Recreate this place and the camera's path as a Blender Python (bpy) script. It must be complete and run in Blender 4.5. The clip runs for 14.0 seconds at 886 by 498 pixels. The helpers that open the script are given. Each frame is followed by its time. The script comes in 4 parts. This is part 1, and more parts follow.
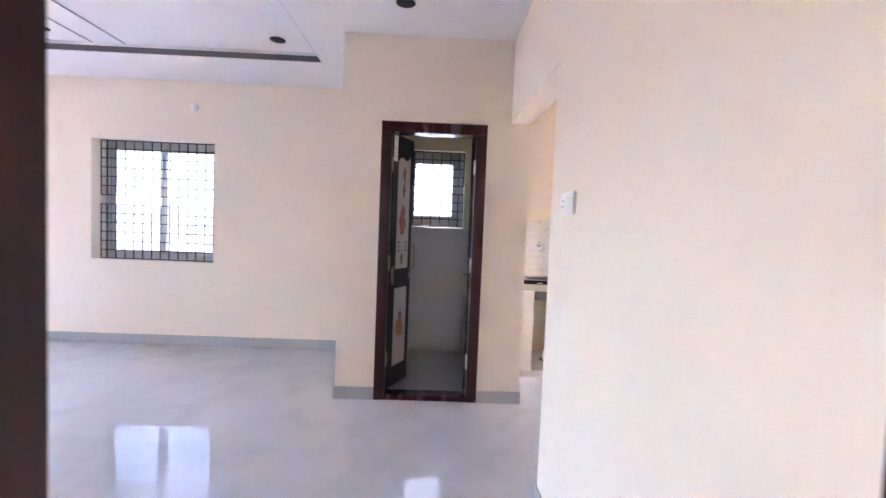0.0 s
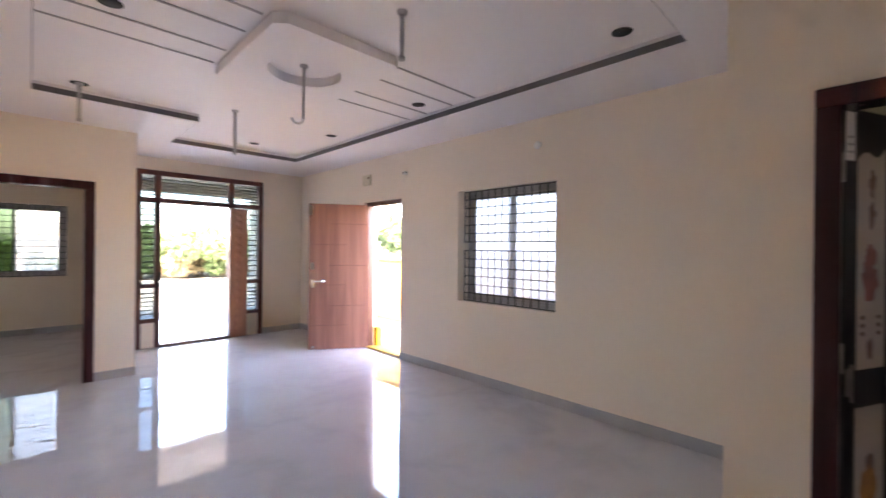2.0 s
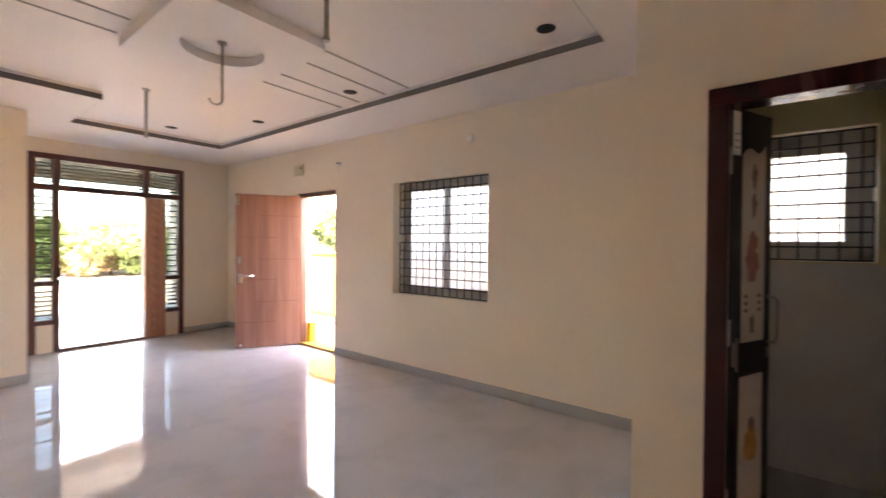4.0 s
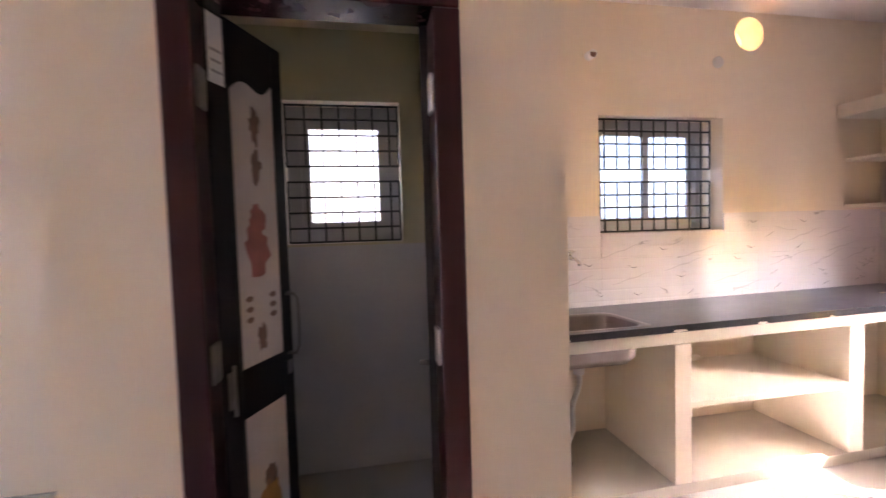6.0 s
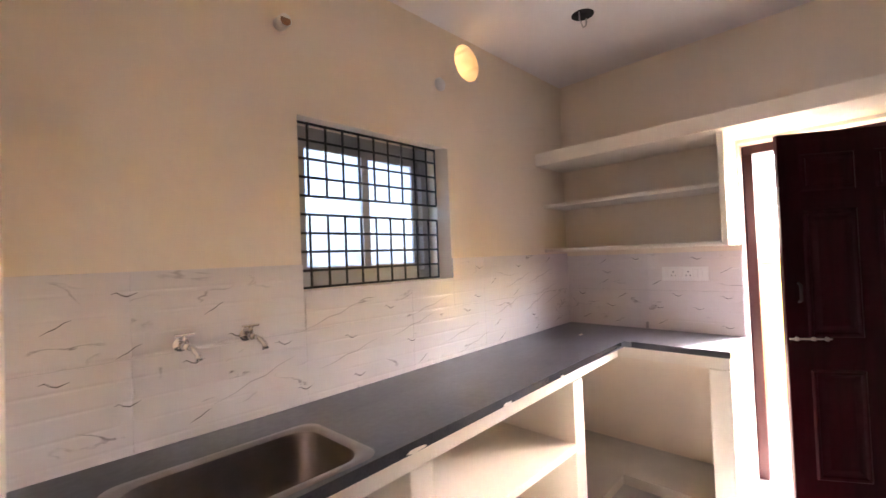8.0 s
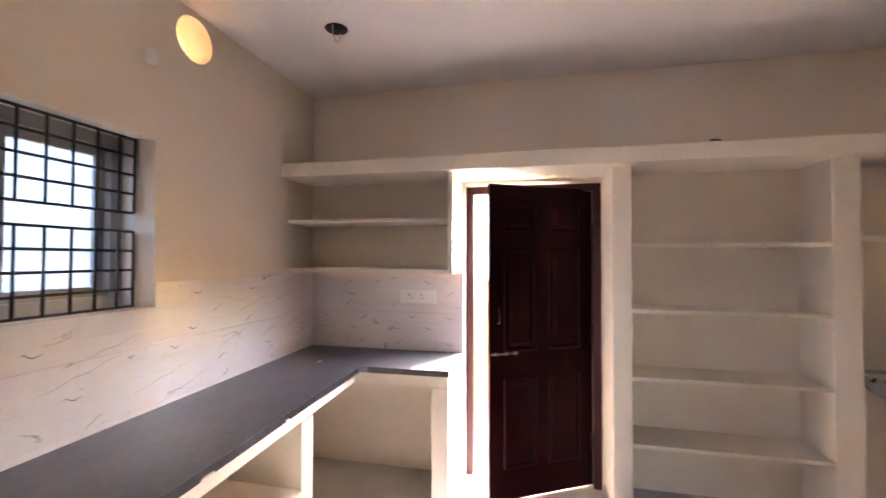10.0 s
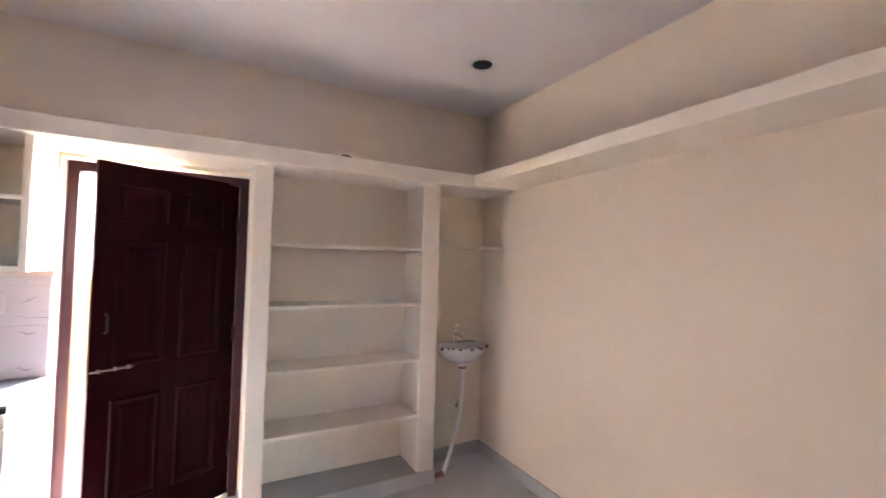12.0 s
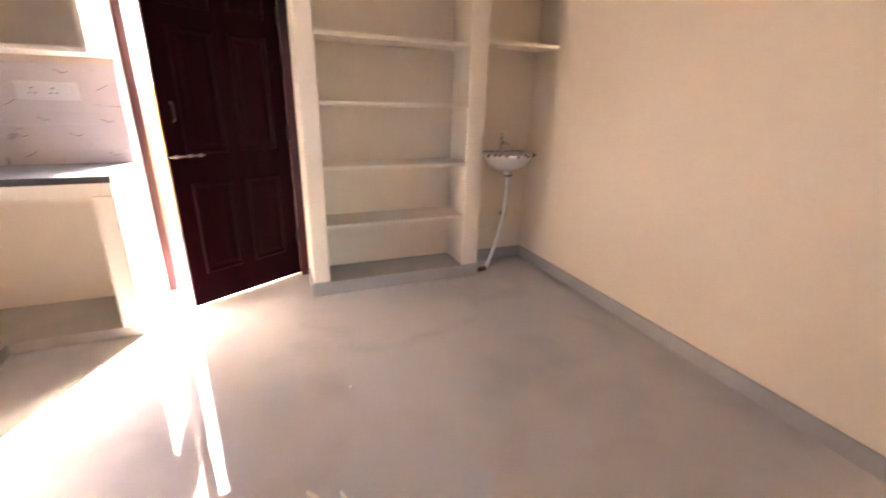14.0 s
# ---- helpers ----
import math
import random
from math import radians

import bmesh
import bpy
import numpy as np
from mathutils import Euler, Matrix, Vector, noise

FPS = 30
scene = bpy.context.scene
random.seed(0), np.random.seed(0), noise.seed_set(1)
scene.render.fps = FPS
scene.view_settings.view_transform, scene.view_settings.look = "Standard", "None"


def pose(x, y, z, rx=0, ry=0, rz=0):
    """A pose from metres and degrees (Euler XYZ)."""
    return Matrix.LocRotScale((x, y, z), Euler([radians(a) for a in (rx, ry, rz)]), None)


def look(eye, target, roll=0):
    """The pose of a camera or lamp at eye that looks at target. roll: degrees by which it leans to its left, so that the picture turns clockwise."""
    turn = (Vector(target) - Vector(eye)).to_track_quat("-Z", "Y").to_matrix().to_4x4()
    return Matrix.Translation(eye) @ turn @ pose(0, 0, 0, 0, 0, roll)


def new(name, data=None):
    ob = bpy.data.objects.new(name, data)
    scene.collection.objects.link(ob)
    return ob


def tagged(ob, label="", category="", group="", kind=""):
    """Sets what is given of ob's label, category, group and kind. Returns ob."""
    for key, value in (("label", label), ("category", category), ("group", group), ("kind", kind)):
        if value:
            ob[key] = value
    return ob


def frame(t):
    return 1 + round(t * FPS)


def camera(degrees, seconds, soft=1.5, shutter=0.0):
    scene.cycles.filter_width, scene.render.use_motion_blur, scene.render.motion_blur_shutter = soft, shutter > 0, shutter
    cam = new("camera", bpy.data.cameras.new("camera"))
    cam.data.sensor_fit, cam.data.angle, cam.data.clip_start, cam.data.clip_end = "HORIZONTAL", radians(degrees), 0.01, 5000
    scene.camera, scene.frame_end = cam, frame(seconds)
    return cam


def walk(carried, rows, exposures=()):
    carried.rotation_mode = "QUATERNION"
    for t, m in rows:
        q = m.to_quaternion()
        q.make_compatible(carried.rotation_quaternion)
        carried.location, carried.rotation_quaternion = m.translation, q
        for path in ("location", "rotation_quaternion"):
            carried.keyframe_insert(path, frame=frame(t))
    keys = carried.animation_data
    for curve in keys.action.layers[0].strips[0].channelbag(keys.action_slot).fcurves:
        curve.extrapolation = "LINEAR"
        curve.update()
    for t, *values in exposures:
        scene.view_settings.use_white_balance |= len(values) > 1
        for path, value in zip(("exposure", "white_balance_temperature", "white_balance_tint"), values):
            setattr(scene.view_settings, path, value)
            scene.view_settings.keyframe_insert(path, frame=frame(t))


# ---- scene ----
cam = camera(93.4, 14.0, shutter=0.3)
PATH = [
    (0, (0.045, 0.236, 1.322), (0.091, 2.234, 1.23), 2.3),
    (0.5, (0.113, 0.61, 1.363), (-0.038, 2.602, 1.271), 1.4),
    (1, (0.035, 0.992, 1.411), (-0.202, 2.978, 1.368), 1.2),
    (1.5, (-0.1, 1.206, 1.432), (-1.005, 2.99, 1.435), 0.8),
    (2, (-0.226, 1.172, 1.469), (-1.65, 2.577, 1.468), 0.6),
    (2.2, (-0.23, 1.156, 1.474), (-1.8, 2.396, 1.47), 0.5),
    (2.6, (-0.225, 1.169, 1.454), (-1.965, 2.154, 1.448), 0.5),
    (3.0, (-0.210, 1.188, 1.446), (-1.982, 2.117, 1.436), 0.5),
    (3.4, (-0.196, 1.208, 1.439), (-1.857, 2.322, 1.425), 0.5),
    (3.9, (-0.178, 1.232, 1.429), (-1.479, 2.751, 1.410), 0.5),
    (4.3, (-0.158, 1.256, 1.433), (-1.129, 3.004, 1.409), 0.4),
    (4.5, (-0.125, 1.312, 1.423), (-0.949, 3.134, 1.396), 0.4),
    (5, (-0.022, 1.562, 1.426), (-0.494, 3.505, 1.378), -0.5),
    (5.5, (0.052, 1.847, 1.408), (-0.028, 3.844, 1.332), -1.3),
    (6, (0.128, 2.196, 1.406), (0.492, 4.16, 1.313), -1.7),
    (6.5, (0.344, 2.461, 1.404), (1.064, 4.324, 1.313), -2.5),
    (7, (0.543, 2.711, 1.419), (1.621, 4.394, 1.345), -2.3),
    (7.2, (0.599, 2.815, 1.42), (1.772, 4.434, 1.377), -2.4),
    (9.3, (0.961, 3.047, 1.573), (2.733, 3.972, 1.629), -0.5),
    (9.5, (0.976, 3.03, 1.575), (2.811, 3.825, 1.625), -0.2),
    (10, (0.988, 2.98, 1.575), (2.939, 3.417, 1.619), 0.2),
    (10.5, (0.987, 2.912, 1.589), (2.986, 2.975, 1.626), 0.7),
    (11, (0.981, 2.858, 1.572), (2.955, 2.542, 1.63), 1.1),
    (11.5, (0.959, 2.768, 1.554), (2.846, 2.113, 1.639), 1.4),
    (12, (0.934, 2.708, 1.568), (2.696, 1.764, 1.635), 1.5),
    (12.5, (0.917, 2.667, 1.553), (2.542, 1.501, 1.581), 1.6),
    (13, (0.915, 2.662, 1.491), (2.466, 1.406, 1.364), 1.7),
    (13.5, (0.892, 2.665, 1.383), (2.504, 1.548, 0.994), 1.9),
    (14, (0.866, 2.736, 1.298), (2.609, 2.014, 0.633), 1.6),
]
EXPOSURES = [(0.0, 7.11, 5750, 22), (0.5, 6.58, 5900, 21), (1.0, 6.20, 5750, 19), (1.5, 5.98, 6600, 20), (2.2, 5.76, 6700, 21), (4.3, 5.81, 8500, 22), (5.0, 6.01, 8700, 24), (5.5, 6.26, 7500, 26),
             (6.5, 6.52, 6700, 33), (7.2, 6.31, 6900, 28), (9.3, 5.83, 6100, 21), (10.0, 5.92, 6500, 24), (11.0, 6.12, 6500, 26), (12.0, 6.27, 5900, 20), (12.5, 6.46, 5250, 18), (13.3, 6.69, 5060, 17), (14.0, 6.43, 7100, 25)]
walk(cam, [(t, look(eye, target, roll)) for t, eye, target, roll in PATH], EXPOSURES)

# ---- daylight ----
SUN_EL = 45.0
SUN_WAY = Vector((0.904 * math.cos(radians(SUN_EL)), -0.427 * math.cos(radians(SUN_EL)), math.sin(radians(SUN_EL))))
world = bpy.data.worlds.new("world")
scene.world = world
world.use_nodes = True
wn = world.node_tree.nodes
sky = wn.new("ShaderNodeTexSky")
sky.sky_type = "NISHITA"
sky.sun_disc = False
sky.sun_elevation = radians(SUN_EL)
sky.sun_rotation = math.atan2(SUN_WAY.x, SUN_WAY.y)
sky.dust_density = 3.0
wn["Background"].inputs["Strength"].default_value = 0.15
world.node_tree.links.new(sky.outputs["Color"], wn["Background"].inputs["Color"])
sun_lamp = bpy.data.lights.new("sun", "SUN")
sun_lamp.energy = 2.0
sun_lamp.angle = radians(0.6)
sun_lamp.color = (1.0, 0.93, 0.82)
sun = new("sun", sun_lamp)
sun.matrix_world = look(SUN_WAY * 30, (0, 0, 0))


# ---- materials ----
def material(name, color, rough=0.6, metal=0.0, var=0.06, scale=3.0, bump=0.0, bscale=60.0, fine=0.03, spec=0.5, coat=0.0):
    """A painted or plain surface with variation at two scales and fine relief."""
    m = bpy.data.materials.new(name)
    m.use_nodes = True
    n, l = m.node_tree.nodes, m.node_tree.links
    b = n["Principled BSDF"]
    b.inputs["Roughness"].default_value = rough
    b.inputs["Metallic"].default_value = metal
    b.inputs["Specular IOR Level"].default_value = spec
    b.inputs["Coat Weight"].default_value = coat
    tc = n.new("ShaderNodeTexCoord")
    big = n.new("ShaderNodeTexNoise")
    big.inputs["Scale"].default_value = scale
    big.inputs["Detail"].default_value = 4
    small = n.new("ShaderNodeTexNoise")
    small.inputs["Scale"].default_value = scale * 23
    small.inputs["Detail"].default_value = 3
    for t in (big, small):
        l.new(tc.outputs["Object"], t.inputs["Vector"])
    add = n.new("ShaderNodeMath")
    add.operation = "MULTIPLY_ADD"
    add.inputs[1].default_value = fine / max(var, 1e-4)
    l.new(small.outputs["Fac"], add.inputs[0])
    l.new(big.outputs["Fac"], add.inputs[2])
    ramp = n.new("ShaderNodeMapRange")
    ramp.inputs["From Min"].default_value = 0.3 + 0.3 * fine / max(var, 1e-4)
    ramp.inputs["From Max"].default_value = 0.7 + 0.7 * fine / max(var, 1e-4)
    ramp.inputs["To Min"].default_value = 1 - var
    ramp.inputs["To Max"].default_value = 1 + var
    l.new(add.outputs[0], ramp.inputs["Value"])
    mul = n.new("ShaderNodeVectorMath")
    mul.operation = "SCALE"
    mul.inputs[0].default_value = color
    l.new(ramp.outputs["Result"], mul.inputs["Scale"])
    l.new(mul.outputs["Vector"], b.inputs["Base Color"])
    if bump:
        bn = n.new("ShaderNodeTexNoise")
        bn.inputs["Scale"].default_value = bscale
        bn.inputs["Detail"].default_value = 5
        l.new(tc.outputs["Object"], bn.inputs["Vector"])
        bp = n.new("ShaderNodeBump")
        bp.inputs["Strength"].default_value = bump
        bp.inputs["Distance"].default_value = 0.01
        l.new(bn.outputs["Fac"], bp.inputs["Height"])
        l.new(bp.outputs["Normal"], b.inputs["Normal"])
    return m


def veined(name, base, vein, rough, scale, width, stretch=(1, 1, 1), cover=0.5, cloud=0.05, grooves=0.0, turn=(0, 0, 0)):
    """Polished tile: a light ground with sparse thin veins and soft clouding."""
    m = bpy.data.materials.new(name)
    m.use_nodes = True
    n, l = m.node_tree.nodes, m.node_tree.links
    b = n["Principled BSDF"]
    b.inputs["Roughness"].default_value = rough
    b.inputs["Specular IOR Level"].default_value = 0.85
    tc = n.new("ShaderNodeTexCoord")
    mp = n.new("ShaderNodeMapping")
    mp.inputs["Scale"].default_value = stretch
    mp.inputs["Rotation"].default_value = turn
    l.new(tc.outputs["Object"], mp.inputs["Vector"])
    info = n.new("ShaderNodeObjectInfo")
    shift = n.new("ShaderNodeMath")
    shift.operation = "MULTIPLY"
    shift.inputs[1].default_value = 40
    l.new(info.outputs["Random"], shift.inputs[0])
    v = n.new("ShaderNodeTexNoise")
    v.noise_dimensions = "4D"
    v.inputs["Scale"].default_value = scale
    v.inputs["Detail"].default_value = 6
    v.inputs["Distortion"].default_value = 0.6
    l.new(mp.outputs["Vector"], v.inputs["Vector"])
    l.new(shift.outputs[0], v.inputs["W"])
    sub = n.new("ShaderNodeMath")
    sub.operation = "SUBTRACT"
    sub.inputs[1].default_value = 0.5
    l.new(v.outputs["Fac"], sub.inputs[0])
    ab = n.new("ShaderNodeMath")
    ab.operation = "ABSOLUTE"
    l.new(sub.outputs[0], ab.inputs[0])
    line = n.new("ShaderNodeMapRange")
    line.inputs["From Min"].default_value = 0
    line.inputs["From Max"].default_value = width
    line.inputs["To Min"].default_value = 1
    line.inputs["To Max"].default_value = 0
    l.new(ab.outputs[0], line.inputs["Value"])
    mask = n.new("ShaderNodeTexNoise")
    mask.noise_dimensions = "4D"
    mask.inputs["Scale"].default_value = scale * 1.7
    l.new(mp.outputs["Vector"], mask.inputs["Vector"])
    l.new(shift.outputs[0], mask.inputs["W"])
    mr = n.new("ShaderNodeMapRange")
    mr.inputs["From Min"].default_value = cover
    mr.inputs["From Max"].default_value = cover + 0.12
    l.new(mask.outputs["Fac"], mr.inputs["Value"])
    mm = n.new("ShaderNodeMath")
    mm.operation = "MULTIPLY"
    l.new(line.outputs["Result"], mm.inputs[0])
    l.new(mr.outputs["Result"], mm.inputs[1])
    cl = n.new("ShaderNodeTexNoise")
    cl.inputs["Scale"].default_value = scale * 0.6
    cl.inputs["Detail"].default_value = 5
    l.new(tc.outputs["Object"], cl.inputs["Vector"])
    cr = n.new("ShaderNodeMapRange")
    cr.inputs["From Min"].default_value = 0.3
    cr.inputs["From Max"].default_value = 0.7
    cr.inputs["To Min"].default_value = 1 - cloud
    cr.inputs["To Max"].default_value = 1 + cloud
    l.new(cl.outputs["Fac"], cr.inputs["Value"])
    sc = n.new("ShaderNodeVectorMath")
    sc.operation = "SCALE"
    sc.inputs[0].default_value = base
    l.new(cr.outputs["Result"], sc.inputs["Scale"])
    mix = n.new("ShaderNodeMix")
    mix.data_type = "RGBA"
    l.new(mm.outputs[0], mix.inputs["Factor"])
    l.new(sc.outputs["Vector"], mix.inputs["A"])
    mix.inputs["B"].default_value = (*vein, 1)
    l.new(mix.outputs["Result"], b.inputs["Base Color"])
    rn = n.new("ShaderNodeMapRange")
    rn.inputs["From Min"].default_value = 0.3
    rn.inputs["From Max"].default_value = 0.75
    rn.inputs["To Min"].default_value = rough
    rn.inputs["To Max"].default_value = rough * 1.5 + 0.006
    l.new(cl.outputs["Fac"], rn.inputs["Value"])
    l.new(rn.outputs["Result"], b.inputs["Roughness"])
    wob = n.new("ShaderNodeTexNoise")
    wob.inputs["Scale"].default_value = 3.0
    wob.inputs["Detail"].default_value = 1
    l.new(tc.outputs["Object"], wob.inputs["Vector"])
    height = wob.outputs["Fac"]
    dist = 0.0025
    if grooves:
        sep = n.new("ShaderNodeSeparateXYZ")
        l.new(tc.outputs["Object"], sep.inputs["Vector"])
        f = n.new("ShaderNodeMath")
        f.operation = "MULTIPLY"
        f.inputs[1].default_value = 1 / grooves
        l.new(sep.outputs["Z"], f.inputs[0])
        pp = n.new("ShaderNodeMath")
        pp.operation = "PINGPONG"
        pp.inputs[1].default_value = 0.5
        l.new(f.outputs[0], pp.inputs[0])
        g = n.new("ShaderNodeMapRange")
        g.interpolation_type = "SMOOTHSTEP"
        g.inputs["From Min"].default_value = 0.0
        g.inputs["From Max"].default_value = 0.12
        l.new(pp.outputs[0], g.inputs["Value"])
        height, dist = g.outputs["Result"], 0.002
    bp = n.new("ShaderNodeBump")
    bp.inputs["Strength"].default_value = 0.5
    bp.inputs["Distance"].default_value = dist
    l.new(height, bp.inputs["Height"])
    l.new(bp.outputs["Normal"], b.inputs["Normal"])
    return m


def wood(name, dark, light, rough=0.35, axis=2, scale=6.0, coat=0.0, spec=0.5):
    """Veneer: long streaks along one axis, with pores."""
    m = bpy.data.materials.new(name)
    m.use_nodes = True
    n, l = m.node_tree.nodes, m.node_tree.links
    b = n["Principled BSDF"]
    b.inputs["Specular IOR Level"].default_value = spec
    b.inputs["Coat Weight"].default_value = coat
    b.inputs["Coat Roughness"].default_value = 0.12
    tc = n.new("ShaderNodeTexCoord")
    mp = n.new("ShaderNodeMapping")
    s = [scale * 3, scale * 3, scale * 3]
    s[axis] = scale * 0.18
    mp.inputs["Scale"].default_value = s
    l.new(tc.outputs["Object"], mp.inputs["Vector"])
    a = n.new("ShaderNodeTexNoise")
    a.inputs["Scale"].default_value = 1.0
    a.inputs["Detail"].default_value = 8
    a.inputs["Distortion"].default_value = 0.8
    l.new(mp.outputs["Vector"], a.inputs["Vector"])
    cr = n.new("ShaderNodeValToRGB")
    cr.color_ramp.elements[0].position, cr.color_ramp.elements[1].position = 0.3, 0.7
    cr.color_ramp.elements[0].color, cr.color_ramp.elements[1].color = (*dark, 1), (*light, 1)
    l.new(a.outputs["Fac"], cr.inputs["Fac"])
    l.new(cr.outputs["Color"], b.inputs["Base Color"])
    r = n.new("ShaderNodeMapRange")
    r.inputs["To Min"].default_value = rough * 0.8
    r.inputs["To Max"].default_value = rough * 1.3
    l.new(a.outputs["Fac"], r.inputs["Value"])
    l.new(r.outputs["Result"], b.inputs["Roughness"])
    bp = n.new("ShaderNodeBump")
    bp.inputs["Strength"].default_value = 0.15
    bp.inputs["Distance"].default_value = 0.002
    l.new(a.outputs["Fac"], bp.inputs["Height"])
    l.new(bp.outputs["Normal"], b.inputs["Normal"])
    return m


CREAM = material("cream_wall_paint", (0.83, 0.725, 0.595), 0.55, var=0.03, scale=0.8, bump=0.05, bscale=90, fine=0.012)
SHELF = material("cream_shelf_paint", (0.84, 0.765, 0.655), 0.5, var=0.035, scale=2.0, bump=0.07, bscale=25, fine=0.02)
IVORY = material("aged_ivory_plastic", (0.66, 0.58, 0.40), 0.5, var=0.06, scale=9)
CEIL = material("ceiling_white_paint", (0.86, 0.815, 0.80), 0.6, var=0.02, scale=0.7, bump=0.08, bscale=70, fine=0.01)
GROOVE = material("ceiling_groove_grey_paint", (0.42, 0.385, 0.38), 0.6, var=0.06, scale=2)
GREYBAND = material("ceiling_grey_edge", (0.13, 0.115, 0.115), 0.6, var=0.06, scale=2)
FLOOR = veined("floor_vitrified_tile", (0.53, 0.514, 0.518), (0.48, 0.465, 0.47), 0.006, 1.3, 0.09, (1, 1, 1), 0.42, 0.045)
FLOOR.node_tree.nodes["Principled BSDF"].inputs["Specular IOR Level"].default_value = 0.5
SKIRT = material("grey_skirting_tile", (0.42, 0.41, 0.41), 0.25, var=0.08, scale=3)
WALLTILE = veined("white_marble_wall_tile", (0.75, 0.705, 0.69), (0.30, 0.27, 0.26), 0.008, 5.0, 0.012, (0.6, 0.6, 1.6), 0.56, 0.03, 0.07, (0, 0.5, 0))
WALLTILE.node_tree.nodes["Principled BSDF"].inputs["Specular IOR Level"].default_value = 0.13
TILEPRINT = material("grey_tile_vein_print", (0.20, 0.17, 0.165), 0.2, var=0.3, scale=30)
TILEPRINT_PALE = material("pale_tile_vein_print", (0.56, 0.51, 0.50), 0.2, var=0.1, scale=30)
PLINTH = material("cement_plinth_floor", (0.52, 0.475, 0.42), 0.6, var=0.08, scale=5, bump=0.1, bscale=30)
GROUT = material("white_grout", (0.72, 0.69, 0.66), 0.8, var=0.08, scale=8)
BATHTILE = material("grey_bath_tile", (0.50, 0.475, 0.46), 0.3, var=0.05, scale=2)
BATHWALL = material("olive_cream_bath_lining", (0.52, 0.465, 0.31), 0.6, var=0.04, scale=1.0, bump=0.05, bscale=90)
BATHFLOOR = material("grey_bath_floor", (0.45, 0.43, 0.42), 0.3, var=0.06, scale=3)
GRANITE = material("black_granite", (0.035, 0.036, 0.042), 0.22, var=0.35, scale=6, fine=0.3, bump=0.03, bscale=150)
GRANITE_TOP = material("dusty_black_granite", (0.092, 0.094, 0.106), 0.30, var=0.45, scale=1.7, fine=0.22, bump=0.03, bscale=150)
STEEL = material("brushed_steel", (0.30, 0.27, 0.25), 0.34, metal=1.0, var=0.10, scale=8, bump=0.05, bscale=200)
# Bowl steel is darkened and browned to stand for the dark it reflects.
SINKSTEEL = material("darkened_sink_steel", (0.27, 0.23, 0.21), 0.32, metal=1.0, var=0.18, scale=7, bump=0.05, bscale=200)
CHROME = material("chrome", (0.75, 0.74, 0.73), 0.12, metal=1.0, var=0.04, scale=10)
DARKWOOD = wood("dark_maroon_wood", (0.024, 0.005, 0.006), (0.060, 0.012, 0.013), 0.25, 2, 5, coat=0.08, spec=0.3)
LEAFWOOD = wood("dark_moulded_door_skin", (0.0085, 0.0005, 0.0015), (0.017, 0.0012, 0.0029), 0.40, 2, 7, coat=0.0, spec=0.06)
FRAMEWOOD = wood("reddish_brown_frame", (0.085, 0.030, 0.024), (0.15, 0.060, 0.045), 0.4, 2, 5)
TEAK = wood("teak_veneer", (0.23, 0.104, 0.075), (0.36, 0.172, 0.122), 0.38, 2, 4, coat=0.15)
TEAK_CARVED = wood("carved_teak", (0.34, 0.155, 0.10), (0.56, 0.29, 0.19), 0.4, 2, 6)
ENTRYWOOD = wood("reddish_maroon_entrance_wood", (0.060, 0.015, 0.012), (0.125, 0.034, 0.026), 0.35, 2, 5)
# Pale tone that stands for light leaking past the kitchen door.
LEAKEDGE = wood("light_leak_edge", (0.38, 0.24, 0.21), (0.52, 0.36, 0.32), 0.5, 2, 6)
BLACKLAM = material("black_laminate", (0.018, 0.012, 0.014), 0.42, var=0.2, scale=3, spec=0.3)
JAMBWOOD = wood("dark_maroon_jamb_wood", (0.024, 0.005, 0.006), (0.060, 0.012, 0.013), 0.42, 2, 5, spec=0.25)
# Darker copy of the jamb wood, coloured for the hinge side's shade.
SHADEDJAMB = wood("shaded_kitchen_jamb_wood", (0.014, 0.004, 0.005), (0.036, 0.010, 0.011), 0.42, 2, 5, spec=0.2)
WHITELAM = material("off_white_laminate", (0.60, 0.51, 0.46), 0.45, var=0.05, scale=4)
REDPRINT = material("red_print", (0.36, 0.12, 0.10), 0.35, var=0.3, scale=12)
ORANGEPRINT = material("orange_print", (0.45, 0.20, 0.05), 0.35, var=0.3, scale=12)
BROWNPRINT = material("brown_print", (0.20, 0.11, 0.08), 0.35, var=0.3, scale=12)
ALU = material("grey_powder_coated_aluminium", (0.40, 0.38, 0.37), 0.4, metal=0.2, var=0.06, scale=6)
GRILLE = material("black_iron_paint", (0.018, 0.017, 0.018), 0.6, var=0.2, scale=20)
WHITEPLASTIC = material("white_plastic", (0.85, 0.84, 0.82), 0.35, var=0.02, scale=6)
GREYPLASTIC = material("grey_plastic", (0.42, 0.40, 0.39), 0.4, var=0.04, scale=6)
BLACK = material("black_void_paint", (0.01, 0.009, 0.009), 0.8, var=0.1, scale=6)
CERAMIC = material("white_ceramic", (0.80, 0.78, 0.77), 0.12, var=0.02, scale=6)
RUST = material("rust_brown", (0.16, 0.07, 0.04), 0.8, var=0.4, scale=40)
YELLOW = material("yellow_wall_paint", (0.50, 0.325, 0.055), 0.7, var=0.06, scale=1.2, bump=0.2, bscale=40)
BRIGHTYELLOW = material("bright_yellow_paint", (0.80, 0.50, 0.02), 0.6, var=0.05, scale=4)
SAND = material("dry_sandy_ground", (0.27, 0.235, 0.19), 0.95, var=0.22, scale=0.35, bump=0.6, bscale=4, fine=0.12)
APRON = material("cement_apron", (0.27, 0.26, 0.25), 0.85, var=0.12, scale=1.2, bump=0.3, bscale=30)
